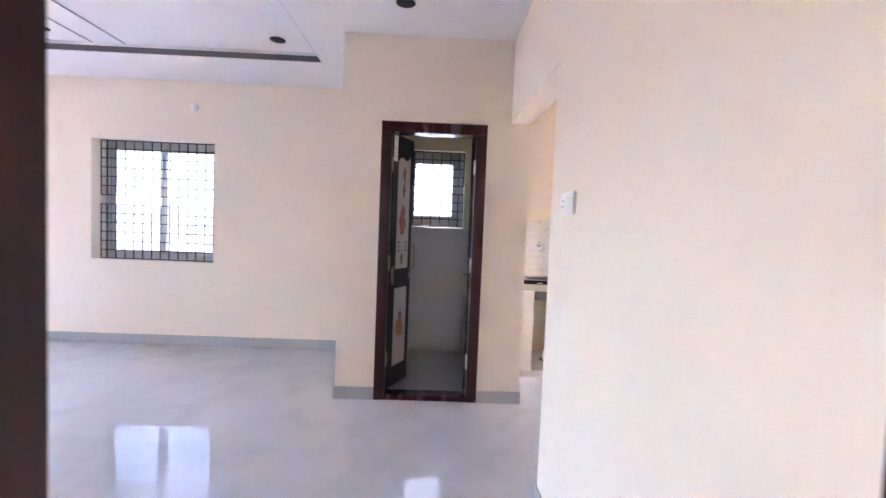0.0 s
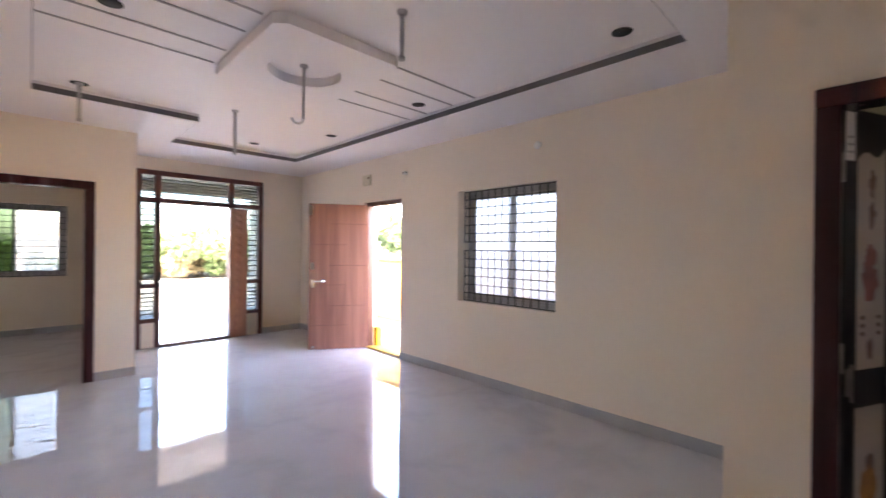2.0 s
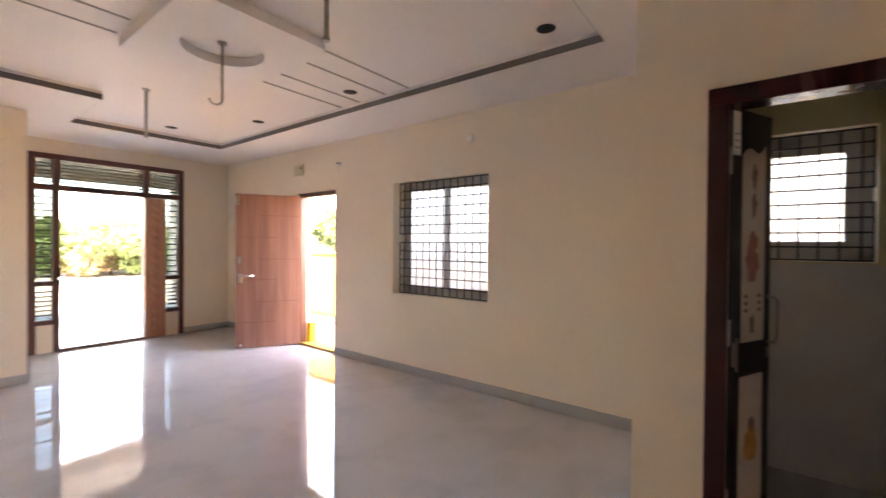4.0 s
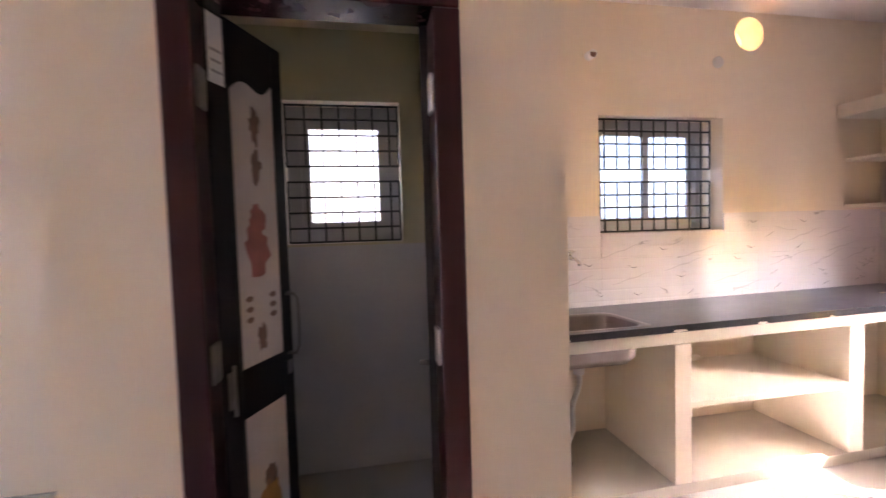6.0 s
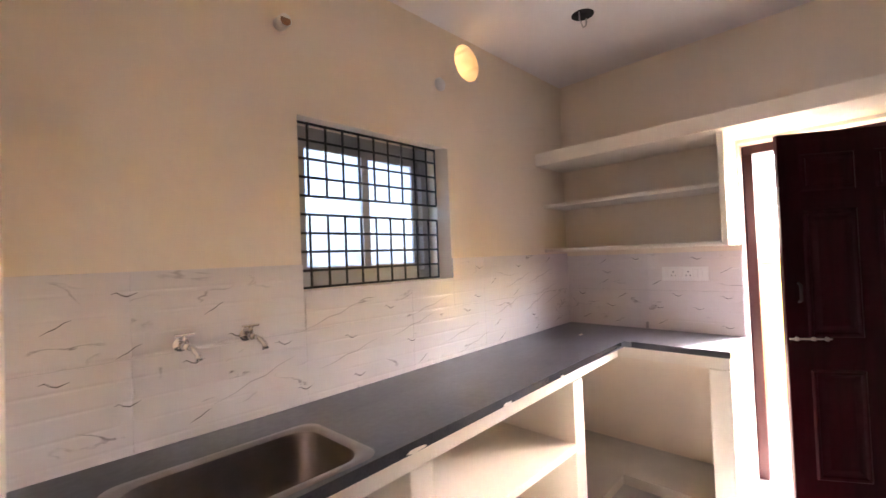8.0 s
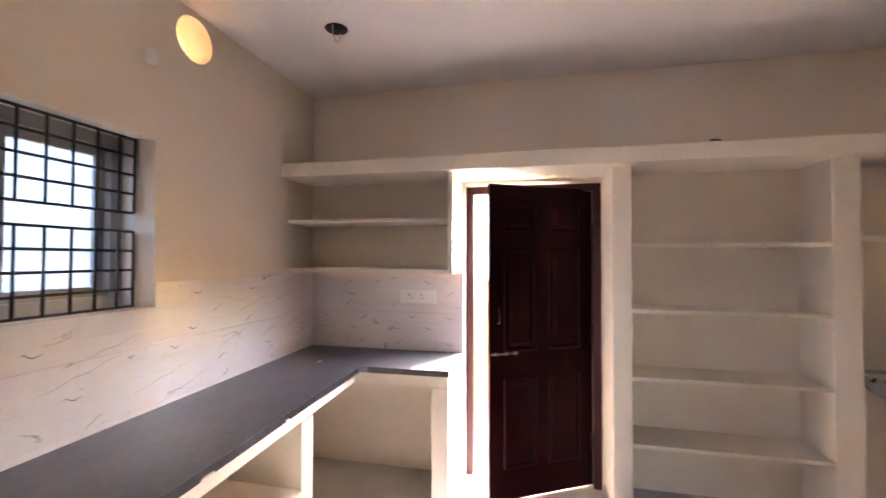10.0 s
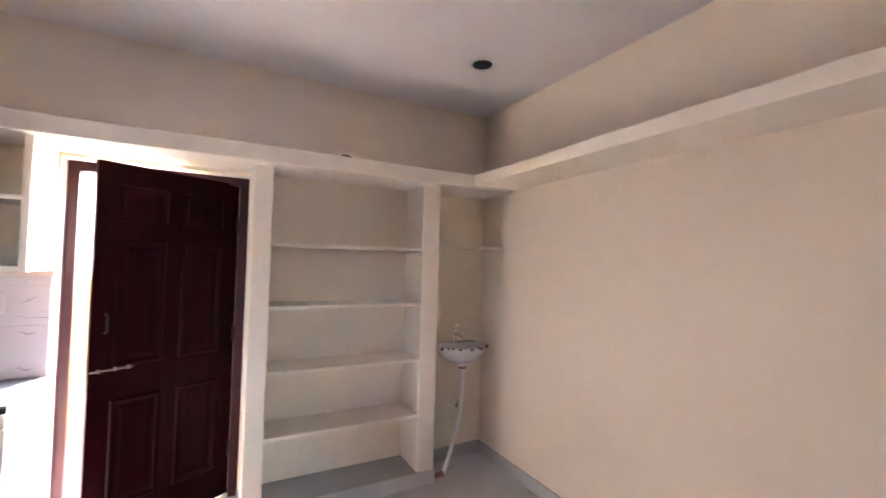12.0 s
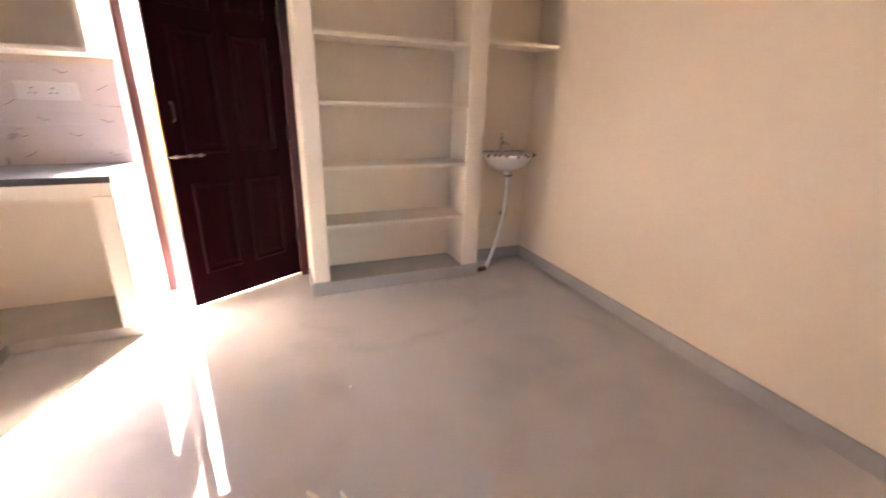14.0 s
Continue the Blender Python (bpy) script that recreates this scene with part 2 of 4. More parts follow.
LEAF = material("green_leaf", (0.045, 0.075, 0.02), 0.6, var=0.4, scale=2, fine=0.2)
DRYLEAF = material("dry_scrub_leaf", (0.12, 0.10, 0.045), 0.7, var=0.3, scale=2, fine=0.2)
BARK = material("brown_bark", (0.13, 0.09, 0.06), 0.9, var=0.3, scale=6, bump=0.6, bscale=20)


def glass(name, tint, rough=0.0, frosted=0.0):
    m = bpy.data.materials.new(name)
    m.use_nodes = True
    n, l = m.node_tree.nodes, m.node_tree.links
    out = n["Material Output"]
    n.remove(n["Principled BSDF"])
    tr = n.new("ShaderNodeBsdfTransparent")
    tr.inputs["Color"].default_value = (*tint, 1)
    first = tr.outputs[0]
    if frosted:
        tl = n.new("ShaderNodeBsdfTranslucent")
        tl.inputs["Color"].default_value = (*tint, 1)
        fm = n.new("ShaderNodeMixShader")
        fm.inputs[0].default_value = frosted
        l.new(tr.outputs[0], fm.inputs[1])
        l.new(tl.outputs[0], fm.inputs[2])
        first = fm.outputs[0]
    gl = n.new("ShaderNodeBsdfGlossy")
    gl.inputs["Roughness"].default_value = rough + 0.02
    fr = n.new("ShaderNodeFresnel")
    fr.inputs["IOR"].default_value = 1.45
    mx = n.new("ShaderNodeMixShader")
    l.new(fr.outputs[0], mx.inputs[0])
    l.new(first, mx.inputs[1])
    l.new(gl.outputs[0], mx.inputs[2])
    l.new(mx.outputs[0], out.inputs["Surface"])
    return m


BLUISH = glass("bluish_sidelight_glass", (0.33, 0.36, 0.36))
CLEAR = glass("clear_glass", (0.9, 0.92, 0.93))
GLASS = glass("tinted_window_glass", (0.41, 0.43, 0.455), 0.02, 0.55)
BLUEGLASS = glass("bluish_window_glass", (0.31, 0.355, 0.39), 0.02, 0.6)
FROST = glass("frosted_white_glass", (0.56, 0.555, 0.54), 0.1, 0.7)
PALEGLASS = glass("pale_window_glass", (0.50, 0.49, 0.46), 0.02, 0.25)
GREENGLASS = glass("green_mesh_glass", (0.20, 0.235, 0.18))
def translucent(name, tint):
    m = bpy.data.materials.new(name)
    m.use_nodes = True
    n, l = m.node_tree.nodes, m.node_tree.links
    n.remove(n["Principled BSDF"])
    tl = n.new("ShaderNodeBsdfTranslucent")
    tl.inputs["Color"].default_value = (*tint, 1)
    l.new(tl.outputs[0], n["Material Output"].inputs["Surface"])
    return m


# Yellow tone that stands for the warm light in the exhaust hole.
GLOWSHEET = translucent("yellow_glow_sheet", (0.62, 0.48, 0.30))


# ---- mesh helpers ----
def add_box(bm, x0, x1, y0, y1, z0, z1):
    v = [bm.verts.new(c) for c in ((x0, y0, z0), (x1, y0, z0), (x1, y1, z0), (x0, y1, z0), (x0, y0, z1), (x1, y0, z1), (x1, y1, z1), (x0, y1, z1))]
    for f in ((3, 2, 1, 0), (4, 5, 6, 7), (0, 1, 5, 4), (1, 2, 6, 5), (2, 3, 7, 6), (3, 0, 4, 7)):
        bm.faces.new([v[i] for i in f])
    return v


def box(x0, x1, y0, y1, z0, z1, bevel=0.0, seg=2):
    bm = bmesh.new()
    add_box(bm, x0, x1, y0, y1, z0, z1)
    if bevel:
        bmesh.ops.bevel(bm, geom=bm.edges[:], offset=bevel, segments=seg, affect="EDGES", profile=0.6)
    return bm


def tube(points, radius, sides=12):
    """A round pipe through points, as a bmesh."""
    bm = bmesh.new()
    pts = [Vector(p) for p in points]
    rings = []
    for i, p in enumerate(pts):
        way = (pts[min(i + 1, len(pts) - 1)] - pts[max(i - 1, 0)]).normalized()
        side = way.orthogonal().normalized() if not rings else (keep - way * keep.dot(way)).normalized()
        keep = side
        up = way.cross(side)
        r = radius[i] if isinstance(radius, (list, tuple)) else radius
        rings.append([bm.verts.new(p + (side * math.cos(a) + up * math.sin(a)) * r) for a in [2 * math.pi * k / sides for k in range(sides)]])
    for a, b in zip(rings, rings[1:]):
        for k in range(sides):
            bm.faces.new((a[k], a[(k + 1) % sides], b[(k + 1) % sides], b[k])).smooth = True
    bm.faces.new(rings[0][::-1])
    bm.faces.new(rings[-1])
    return bm


def lathe(profile, sides=32, squash=1.0):
    """A turned shape from (radius, height) pairs; squash narrows it along y."""
    bm = bmesh.new()
    rings = [[bm.verts.new((r * math.cos(2 * math.pi * k / sides), squash * r * math.sin(2 * math.pi * k / sides), z)) for k in range(sides)] for r, z in profile]
    for a, b in zip(rings, rings[1:]):
        for k in range(sides):
            bm.faces.new((a[k], a[(k + 1) % sides], b[(k + 1) % sides], b[k])).smooth = True
    bmesh.ops.recalc_face_normals(bm, faces=bm.faces[:])
    return bm


def mesh_of(name, bm, mat):
    me = bpy.data.meshes.new(name)
    bm.to_mesh(me)
    bm.free()
    me.materials.append(mat)
    return me


def part(name, bm, mat, parent=None, label="", m=None):
    ob = new(name, bm if isinstance(bm, bpy.types.Mesh) else mesh_of(name, bm, mat))
    if parent:
        ob.parent = parent
    if m is not None:
        ob.matrix_basis = m
    if label:
        ob["label"] = label
    return ob


def thing(name, m, label, category, group="", kind=""):
    """An Empty at a thing's base, which carries its parts."""
    ob = new(name)
    ob.empty_display_size = 0.1
    ob.matrix_basis = m
    return tagged(ob, label, category, group, kind)


def structure(name, bm, mat, label, category):
    return tagged(part(name, bm, mat), label, category, kind="structure")


def grid_bm(us, vs, solid, w0, w1, place):
    """A board cut into cells along us and vs, built as one closed skin round the solid cells; place(u, v, w) gives the point."""
    bm = bmesh.new()
    seen = {}

    def vert(i, j, k):
        if (i, j, k) not in seen:
            seen[i, j, k] = bm.verts.new(place(us[i], vs[j], (w0, w1)[k]))
        return seen[i, j, k]
    full = {(i, j) for i in range(len(us) - 1) for j in range(len(vs) - 1) if solid((us[i] + us[i + 1]) / 2, (vs[j] + vs[j + 1]) / 2)}
    for i, j in full:
        for k in (0, 1):
            bm.faces.new([vert(*c, k) for c in ((i, j), (i + 1, j), (i + 1, j + 1), (i, j + 1))])
        for di, dj, a, b in ((-1, 0, (i, j), (i, j + 1)), (1, 0, (i + 1, j), (i + 1, j + 1)), (0, -1, (i, j), (i + 1, j)), (0, 1, (i, j + 1), (i + 1, j + 1))):
            if (i + di, j + dj) not in full:
                bm.faces.new((vert(*a, 0), vert(*b, 0), vert(*b, 1), vert(*a, 1)))
    bmesh.ops.recalc_face_normals(bm, faces=bm.faces[:])
    return bm


def wall_bm(axis, lo, hi, u0, u1, z0, z1, holes=()):
    """A wall of thickness lo..hi across its axis, from u0 to u1, with openings (u0, u1, z0, z1) right through it."""
    us = sorted({u0, u1, *[min(max(e, u0), u1) for h in holes for e in h[:2]]})
    vs = sorted({z0, z1, *[min(max(e, z0), z1) for h in holes for e in h[2:]]})
    return grid_bm(us, vs, lambda u, v: not any(h[0] < u < h[1] and h[2] < v < h[3] for h in holes), lo, hi,
                   (lambda u, v, w: (w, u, v)) if axis == "x" else (lambda u, v, w: (u, w, v)))


# ---- plan ----
YB, YB2 = 3.398, 3.518        # bath front wall
YW, YW2 = 4.67, 4.90          # long outer wall
XK, XK2 = 0.595, 0.745        # partition hall / kitchen
XF, XF2 = 3.915, 4.145        # kitchen outer wall
YR = 0.725                    # kitchen end wall
YH = 0.70                     # hall end wall
XM, XM2 = -7.44, -7.67        # entrance wall
XB, XB2 = -6.06, -6.18        # bedroom wall
YP = 2.02                     # partition of the entrance
ZC, ZT, ZK = 2.745, 2.825, 2.82
SLAB = 2.97
HALLWIN = (-3.528, -2.267, 0.875, 2.127)
BATHWIN = (-0.305, 0.349, 1.345, 2.152)
KITWIN = (1.621, 2.548, 1.35, 2.107)
SIDEDOOR = (-5.43, -4.557, -0.02, 2.136)
BEDWIN = (0.35, 1.607, 0.94, 2.13)
# next three: unseen openings added only to brighten hall, bathroom and bedroom
FILLWIN_EAST = (-2.7, -0.9, 0.6, 2.2)
FILLWIN_HIGH = (-0.25, 0.35, 1.75, 2.2)
FILLWIN_BEDROOM = (-8.5, -7.1, 1.2, 2.1)
VENT = (2.638, 2.878, 2.557, 2.797)
# ---- large structure ----
structure("floor", box(-10.0, XF2, -3.0, YW2, -0.2, 0.0), FLOOR, "glossy pale grey vitrified tile floor with faint clouding", "floor")
structure("wall_north", wall_bm("y", YW, YW2, -10.0, XF2, -0.2, SLAB, [HALLWIN, BATHWIN, KITWIN, SIDEDOOR, VENT]), CREAM, "smooth cream painted wall with windows and side door", "wall")
structure("wall_east", wall_bm("x", XF, XF2, YH - 0.2, YW, -0.2, SLAB, [(2.545, 3.485, -0.02, 2.10)]), CREAM, "cream kitchen wall with an outside doorway", "wall")
structure("wall_kitchen_end", wall_bm("y", YR - 0.23, YR, XK2, XF, -0.2, SLAB), CREAM, "plain cream kitchen wall", "wall")
structure("wall_partition", wall_bm("x", XK, XK2, YH, YB, -0.2, SLAB, [(2.205, YB, -0.2, 2.131)]), CREAM, "cream partition wall and beam over the kitchen opening", "wall")
structure("wall_bath_front", wall_bm("y", YB, YB2, -0.671, XK2, -0.2, SLAB, [(-0.373, 0.417, -0.2, 2.116)]), CREAM, "cream bathroom wall with a narrow doorway", "wall")
structure("wall_bath_west", wall_bm("x", -0.671, -0.545, YB2, YW, -0.2, SLAB), CREAM, "cream bathroom side wall", "wall")
structure("wall_bath_east", wall_bm("x", XK2 - 0.12, XK2, YB2, YW, -0.2, SLAB), CREAM, "cream wall between bathroom and kitchen", "wall")
structure("wall_hall_end", wall_bm("y", YH - 0.23, YH, XB, XK2, -0.2, SLAB, [(-0.458, 0.665, -0.2, 2.12)]), CREAM, "cream hall end wall with a bedroom doorway", "wall")
structure("wall_bedroom", wall_bm("x", XB2, XB, YH, YP, -0.2, SLAB, [(0.71, 1.66, -0.2, 2.15)]), CREAM, "cream bedroom wall with a doorway", "wall")
structure("wall_entrance_side", wall_bm("y", YP - 0.12, YP, -10.0, XB2, -0.2, SLAB), CREAM, "cream wall beside the entrance", "wall")
structure("wall_entrance", wall_bm("x", XM2, XM, YP, YW, -0.2, SLAB, [(2.21, 3.975, 0.0, 2.56)]), CREAM, "cream entrance wall round a large door frame", "wall")
structure("wall_bedroom_far", wall_bm("x", -10.03, -9.80, -3.0, YP - 0.12, -0.2, SLAB, [BEDWIN]), CREAM, "cream bedroom wall with a sliding window", "wall")
structure("wall_back", wall_bm("y", -3.2, -3.0, -10.03, XK2, -0.2, SLAB, [FILLWIN_BEDROOM, FILLWIN_HIGH]), CREAM, "plain cream closing wall with two added unseen windows", "wall")
structure("wall_back_east", wall_bm("x", XK, XK2, -3.0, YH - 0.23, -0.2, SLAB, [FILLWIN_EAST]), CREAM, "cream closing wall with an added unseen window", "wall")
structure("roof_slab", box(-10.3, XF2 + 0.1, -3.3, YW2 + 0.1, SLAB, SLAB + 0.15), CEIL, "flat concrete roof slab", "roof")


def holed_ceiling(x0, x1, y0, y1, z0, z1, holes):
    """A flat board of thickness z0..z1 with rectangular openings, cut into cells."""
    xs = sorted({x0, x1, *[e for h in holes for e in h[:2]]})
    ys = sorted({y0, y1, *[e for h in holes for e in h[2:]]})
    return grid_bm(xs, ys, lambda x, y: not any(h[0] < x < h[1] and h[2] < y < h[3] for h in holes), z0, z1, lambda x, y, z: (x, y, z))


TRAY = [(-5.05, -1.0, 1.165, 4.0), (-6.25, -5.05, 2.385, 4.0)]
structure("ceiling_hall", holed_ceiling(XM, XK, YH, YW, ZC, ZT, TRAY), CEIL, "white false ceiling border with a recessed tray", "ceiling")
structure("ceiling_tray", box(XM, XK, YH, YW, ZT, ZT + 0.05), CEIL, "white recessed tray ceiling", "ceiling")
structure("ceiling_kitchen", box(XK2, XF, YR, YW, ZK, ZK + 0.05), CEIL, "plain white kitchen ceiling", "ceiling")
structure("ceiling_bath", box(-0.545, XK2 - 0.12, YB2, YW, 2.55, 2.6), CREAM, "plain bathroom ceiling", "ceiling")
structure("ceiling_bedroom", box(-9.8, XB2, -3.0, YP - 0.12, ZK, ZK + 0.05), CEIL, "plain white bedroom ceiling", "ceiling")
structure("ceiling_back_room", box(XB2, XK, -3.0, YH - 0.23, ZK, ZK + 0.05), CEIL, "plain white room ceiling", "ceiling")
structure("wall_bedroom_south", wall_bm("x", XB2, XB, -3.0, YH, -0.2, SLAB), CREAM, "plain cream wall", "wall")

# dark grey strips along the lower edge of the tray's sides
for x0, x1, y0, y1 in ((-6.25, -1.0, 3.996, 4.0), (-6.25, -6.246, 2.389, 3.996), (-5.05, -5.046, 1.169, 2.385), (-6.246, -5.05, 2.385, 2.389),
                       (-1.004, -1.0, 1.169, 3.996), (-5.05, -1.004, 1.165, 1.169)):
    structure("trim_tray_edge", box(x0, x1, y0, y1, ZC + 0.003, ZC + 0.052), GREYBAND, "dark grey edge strip of the ceiling tray", "trim")
# grooves in the tray
for x in (-2.70, -2.98, -3.34, -3.61):
    structure("trim_ceiling_groove", box(x - 0.008, x + 0.008, 3.12, 3.994, ZT - 0.006, ZT + 0.002), GROOVE, "thin grey groove line in the white ceiling", "trim")
    structure("trim_ceiling_groove", box(x - 0.008, x + 0.008, 1.173, 2.12, ZT - 0.006, ZT + 0.002), GROOVE, "thin grey groove line in the white ceiling", "trim")


def skirting(pts_list):
    for x0, x1, y0, y1 in pts_list:
        structure("baseboard", box(x0, x1, y0, y1, 0.0, 0.095, 0.003, 1), SKIRT, "grey tile skirting along the wall", "baseboard")


S = 0.012
skirting([(SIDEDOOR[1], -0.683, YW - S, YW), (-0.683, -0.671, YB - S, YW - S), (-0.671, -0.373, YB - S, YB), (0.417, XK2 + S, YB - S, YB),
          (XK - S, XK, YH + S, 2.205), (XK - S, XK2 + S, 2.205, 2.205 + S), (XK2, XK2 + S, YR + S, 2.205), (XK2, XF, YR, YR + S), (XF - S, XF, YR + S, 1.29),
          (XB, XB + S, 1.66, YP), (XB2 - 1.2, XB + S, YP, YP + S), (XM, XM + S, YP + S, 2.21), (XM, XM + S, 3.975, YW), (XM + S, -5.44, YW - S, YW), (XK2, XK2 + S, YB, 3.96),
          (XB + 0.05, -0.46, YH, YH + S), (-9.80, -9.788, -3.0, YP - 0.12), (-9.788, XB2, YP - 0.12 - S, YP - 0.12)])


# ---- windows ----
def window(name, m, w, h, rows, glass_l, glass_r, label, depth=0.2, sashes=2, f=0.055, s=0.042, pitch=0.093, first=0.01):
    """A sliding window in an opening w x h; local x across, y outwards, z up from the sill; iron grille in front."""
    root = thing(name, m, label, "window", kind="structure")
    d0, d1 = depth - 0.075, depth - 0.005
    bm = bmesh.new()
    add_box(bm, 0.002, f, d0, d1, 0.002, h - 0.002)
    add_box(bm, w - f, w - 0.002, d0, d1, 0.002, h - 0.002)
    add_box(bm, f, w - f, d0, d1, 0.002, f)
    add_box(bm, f, w - f, d0, d1, h - f, h - 0.002)
    part("window_frame", bm, ALU, root)
    mid = w / 2
    spans = [(f, mid + 0.02, d0 + 0.012), (mid - 0.02, w - f, d0 + 0.036)] if sashes == 2 else [(f, w - f, d0 + 0.02)]
    for (a, b, y), g in zip(spans, (glass_l, glass_r)):
        bm = bmesh.new()
        add_box(bm, a, a + s, y, y + 0.022, f, h - f)
        add_box(bm, b - s, b, y, y + 0.022, f, h - f)
        add_box(bm, a + s, b - s, y, y + 0.022, f, f + s)
        add_box(bm, a + s, b - s, y, y + 0.022, h - f - s, h - f)
        sash = part("sash", bm, ALU, root)
        p = part("pane", box(a + s, b - s, y + 0.008, y + 0.013, f + s, h - f - s), g, sash)
        p.visible_shadow = False
    r = 0.006
    gy = 0.062
    hb = mesh_of("horizontal_bar", tube([(0.004, 0, 0), (w - 0.004, 0, 0)], r, 6), GRILLE)
    step = h / rows
    gap = rows // 2
    for i in range(rows + 1):
        z = min(max(i * step, 0.008), h - 0.008)
        part("horizontal_bar", hb, GRILLE, root, m=Matrix.Translation((0, gy, z)))
    low = mesh_of("vertical_bar", tube([(0, 0, 0.005), (0, 0, gap * step)], r, 6), GRILLE)
    top = mesh_of("vertical_bar", tube([(0, 0, (gap + 1) * step), (0, 0, h - 0.005)], r, 6), GRILLE)
    xs = [0.008, w - 0.008] + [w - first - pitch * k for k in range(20) if w - first - pitch * k > 0.03 and first + pitch * k > 0.03]
    for x in xs:
        for me in (low, top):
            part("vertical_bar", me, GRILLE, root, m=Matrix.Translation((x, gy - 0.008, 0)))
    return root


HL, KR = -3.476, 2.500
window("window_1", pose(HL, YW, HALLWIN[2]), HALLWIN[1] - HL, HALLWIN[3] - HALLWIN[2], 13, GLASS, GLASS, "grey aluminium sliding window behind a black iron grille", pitch=0.0925, first=0.028)
window("window_2", pose(BATHWIN[0], YW, BATHWIN[2]), BATHWIN[1] - BATHWIN[0], BATHWIN[3] - BATHWIN[2], 9, FROST, FROST, "small frosted bathroom window behind a black iron grille", sashes=1, f=0.075, s=0.05, pitch=0.096, first=0.06)
window("window_3", pose(KITWIN[0], YW, KITWIN[2]), KR - KITWIN[0], KITWIN[3] - KITWIN[2], 9, BLUEGLASS, BLUEGLASS, "grey sliding kitchen window behind a black iron grille", pitch=0.0912, first=0.077)


def splay(xa, xb, z0, z1):
    """A plastered wedge that slants a window's side reveal from xa at the wall face to xb further in."""
    bm = bmesh.new()
    rows = [[bm.verts.new((x, y, z)) for x, y in ((xa, YW + 0.002), (xb, YW + 0.055), (xb, YW2 - 0.003), (xa, YW2 - 0.003))] for z in (z0, z1)]
    bm.faces.new(rows[0])
    bm.faces.new(rows[1])
    for k in range(4):
        bm.faces.new((rows[0][k], rows[0][(k + 1) % 4], rows[1][(k + 1) % 4], rows[1][k]))
    bmesh.ops.recalc_face_normals(bm, faces=bm.faces[:])
    return bm


structure("wall_window_reveal", splay(HALLWIN[0], HL, HALLWIN[2], HALLWIN[3]), CREAM, "slanted cream plaster window reveal", "wall")
structure("wall_window_reveal", splay(KITWIN[1], KR, KITWIN[2], KITWIN[3]), CREAM, "slanted cream plaster window reveal", "wall")
window("window_4", pose(-9.80, BEDWIN[0], BEDWIN[2], rz=90), 1.257, 1.19, 12, GREENGLASS, PALEGLASS, "bedroom sliding window with one green pane")
# Windows 5 to 7 are added out of view as extra daylight.
window("window_fill_5", pose(XK, FILLWIN_EAST[1], FILLWIN_EAST[2], rz=-90), FILLWIN_EAST[1] - FILLWIN_EAST[0], FILLWIN_EAST[3] - FILLWIN_EAST[2], 16, CLEAR, CLEAR, "added unseen sliding window that lets daylight through the back room", depth=0.15)
window("window_fill_6", pose(FILLWIN_BEDROOM[1], -3.0, FILLWIN_BEDROOM[2], rz=180), FILLWIN_BEDROOM[1] - FILLWIN_BEDROOM[0], FILLWIN_BEDROOM[3] - FILLWIN_BEDROOM[2], 8, GLASS, GLASS, "added unseen high window that brightens the bedroom")
window("window_fill_7", pose(FILLWIN_HIGH[1], -3.0, FILLWIN_HIGH[2], rz=180), FILLWIN_HIGH[1] - FILLWIN_HIGH[0], FILLWIN_HIGH[3] - FILLWIN_HIGH[2], 6, FROST, FROST, "added small unseen frosted window that brightens the bathroom wall", sashes=1)


def door_frame(name, m, w, h, mat, label, t=0.075, d=0.13, sill=0.0):
    """A frame of outer size w x h; local x across, y into the wall, z up."""
    root = thing(name, m, label, "door frame", kind="structure")
    part("jamb", box(0, t, 0, d, 0, h - t, 0.004, 1), JAMBWOOD if mat is DARKWOOD else mat, root)
    part("jamb", box(w - t, w, 0, d, 0, h - t, 0.004, 1), JAMBWOOD if mat is DARKWOOD else mat, root)
    part("head", box(0, w, 0, d, h - t, h, 0.004, 1), mat, root)
    if sill:
        part("threshold", box(t, w - t, 0.002, d - 0.002, 0.001, sill, 0.004, 1), mat, root)
    return root


bath_frame = door_frame("door_frame_bath", pose(-0.373, YB - 0.012, 0), 0.79, 2.116, DARKWOOD, "dark maroon wooden bathroom door frame", 0.078, 0.132, 0.04)
for z in (0.25, 1.0, 1.75):
    for x, s in ((0.0782, 1), (0.7118, -1)):
        part("hinge_plate", box(min(x, x + s * 0.010), max(x, x + s * 0.010), 0.022, 0.075, z, z + 0.11, 0.002, 1), STEEL if s > 0 else WHITEPLASTIC, bath_frame, "dull steel hinge plate" if s > 0 else "white hinge plate")
bed_frame = door_frame("door_frame_bedroom", pose(XB + 0.012, 0.71, 0, rz=90), 0.95, 2.15, DARKWOOD, "dark maroon wooden bedroom door frame", 0.085, 0.135)
start_frame = door_frame("door_frame_start", pose(-0.458, YH - 0.14, 0), 1.123, 2.12, DARKWOOD, "dark maroon wooden door frame of the room behind", 0.075, 0.152)


def ring_panel(x0, x1, z0, z1, y0, y1, r, n=32):
    """A square block with a round hole along y."""
    bm = bmesh.new()
    cx, cz, hw, hh = (x0 + x1) / 2, (z0 + z1) / 2, (x1 - x0) / 2, (z1 - z0) / 2
    loops = []
    for y in (y0, y1):
        inner, outer = [], []
        for k in range(n):
            a = 2 * math.pi * k / n
            c, s = math.cos(a), math.sin(a)
            f = 1 / max(abs(c), abs(s))
            inner.append(bm.verts.new((cx + r * c, y, cz + r * s)))
            outer.append(bm.verts.new((cx + hw * c * f, y, cz + hh * s * f)))
        loops.append((inner, outer))
    (i0, o0), (i1, o1) = loops
    for k in range(n):
        j = (k + 1) % n
        bm.faces.new((o0[k], o0[j], i0[j], i0[k]))
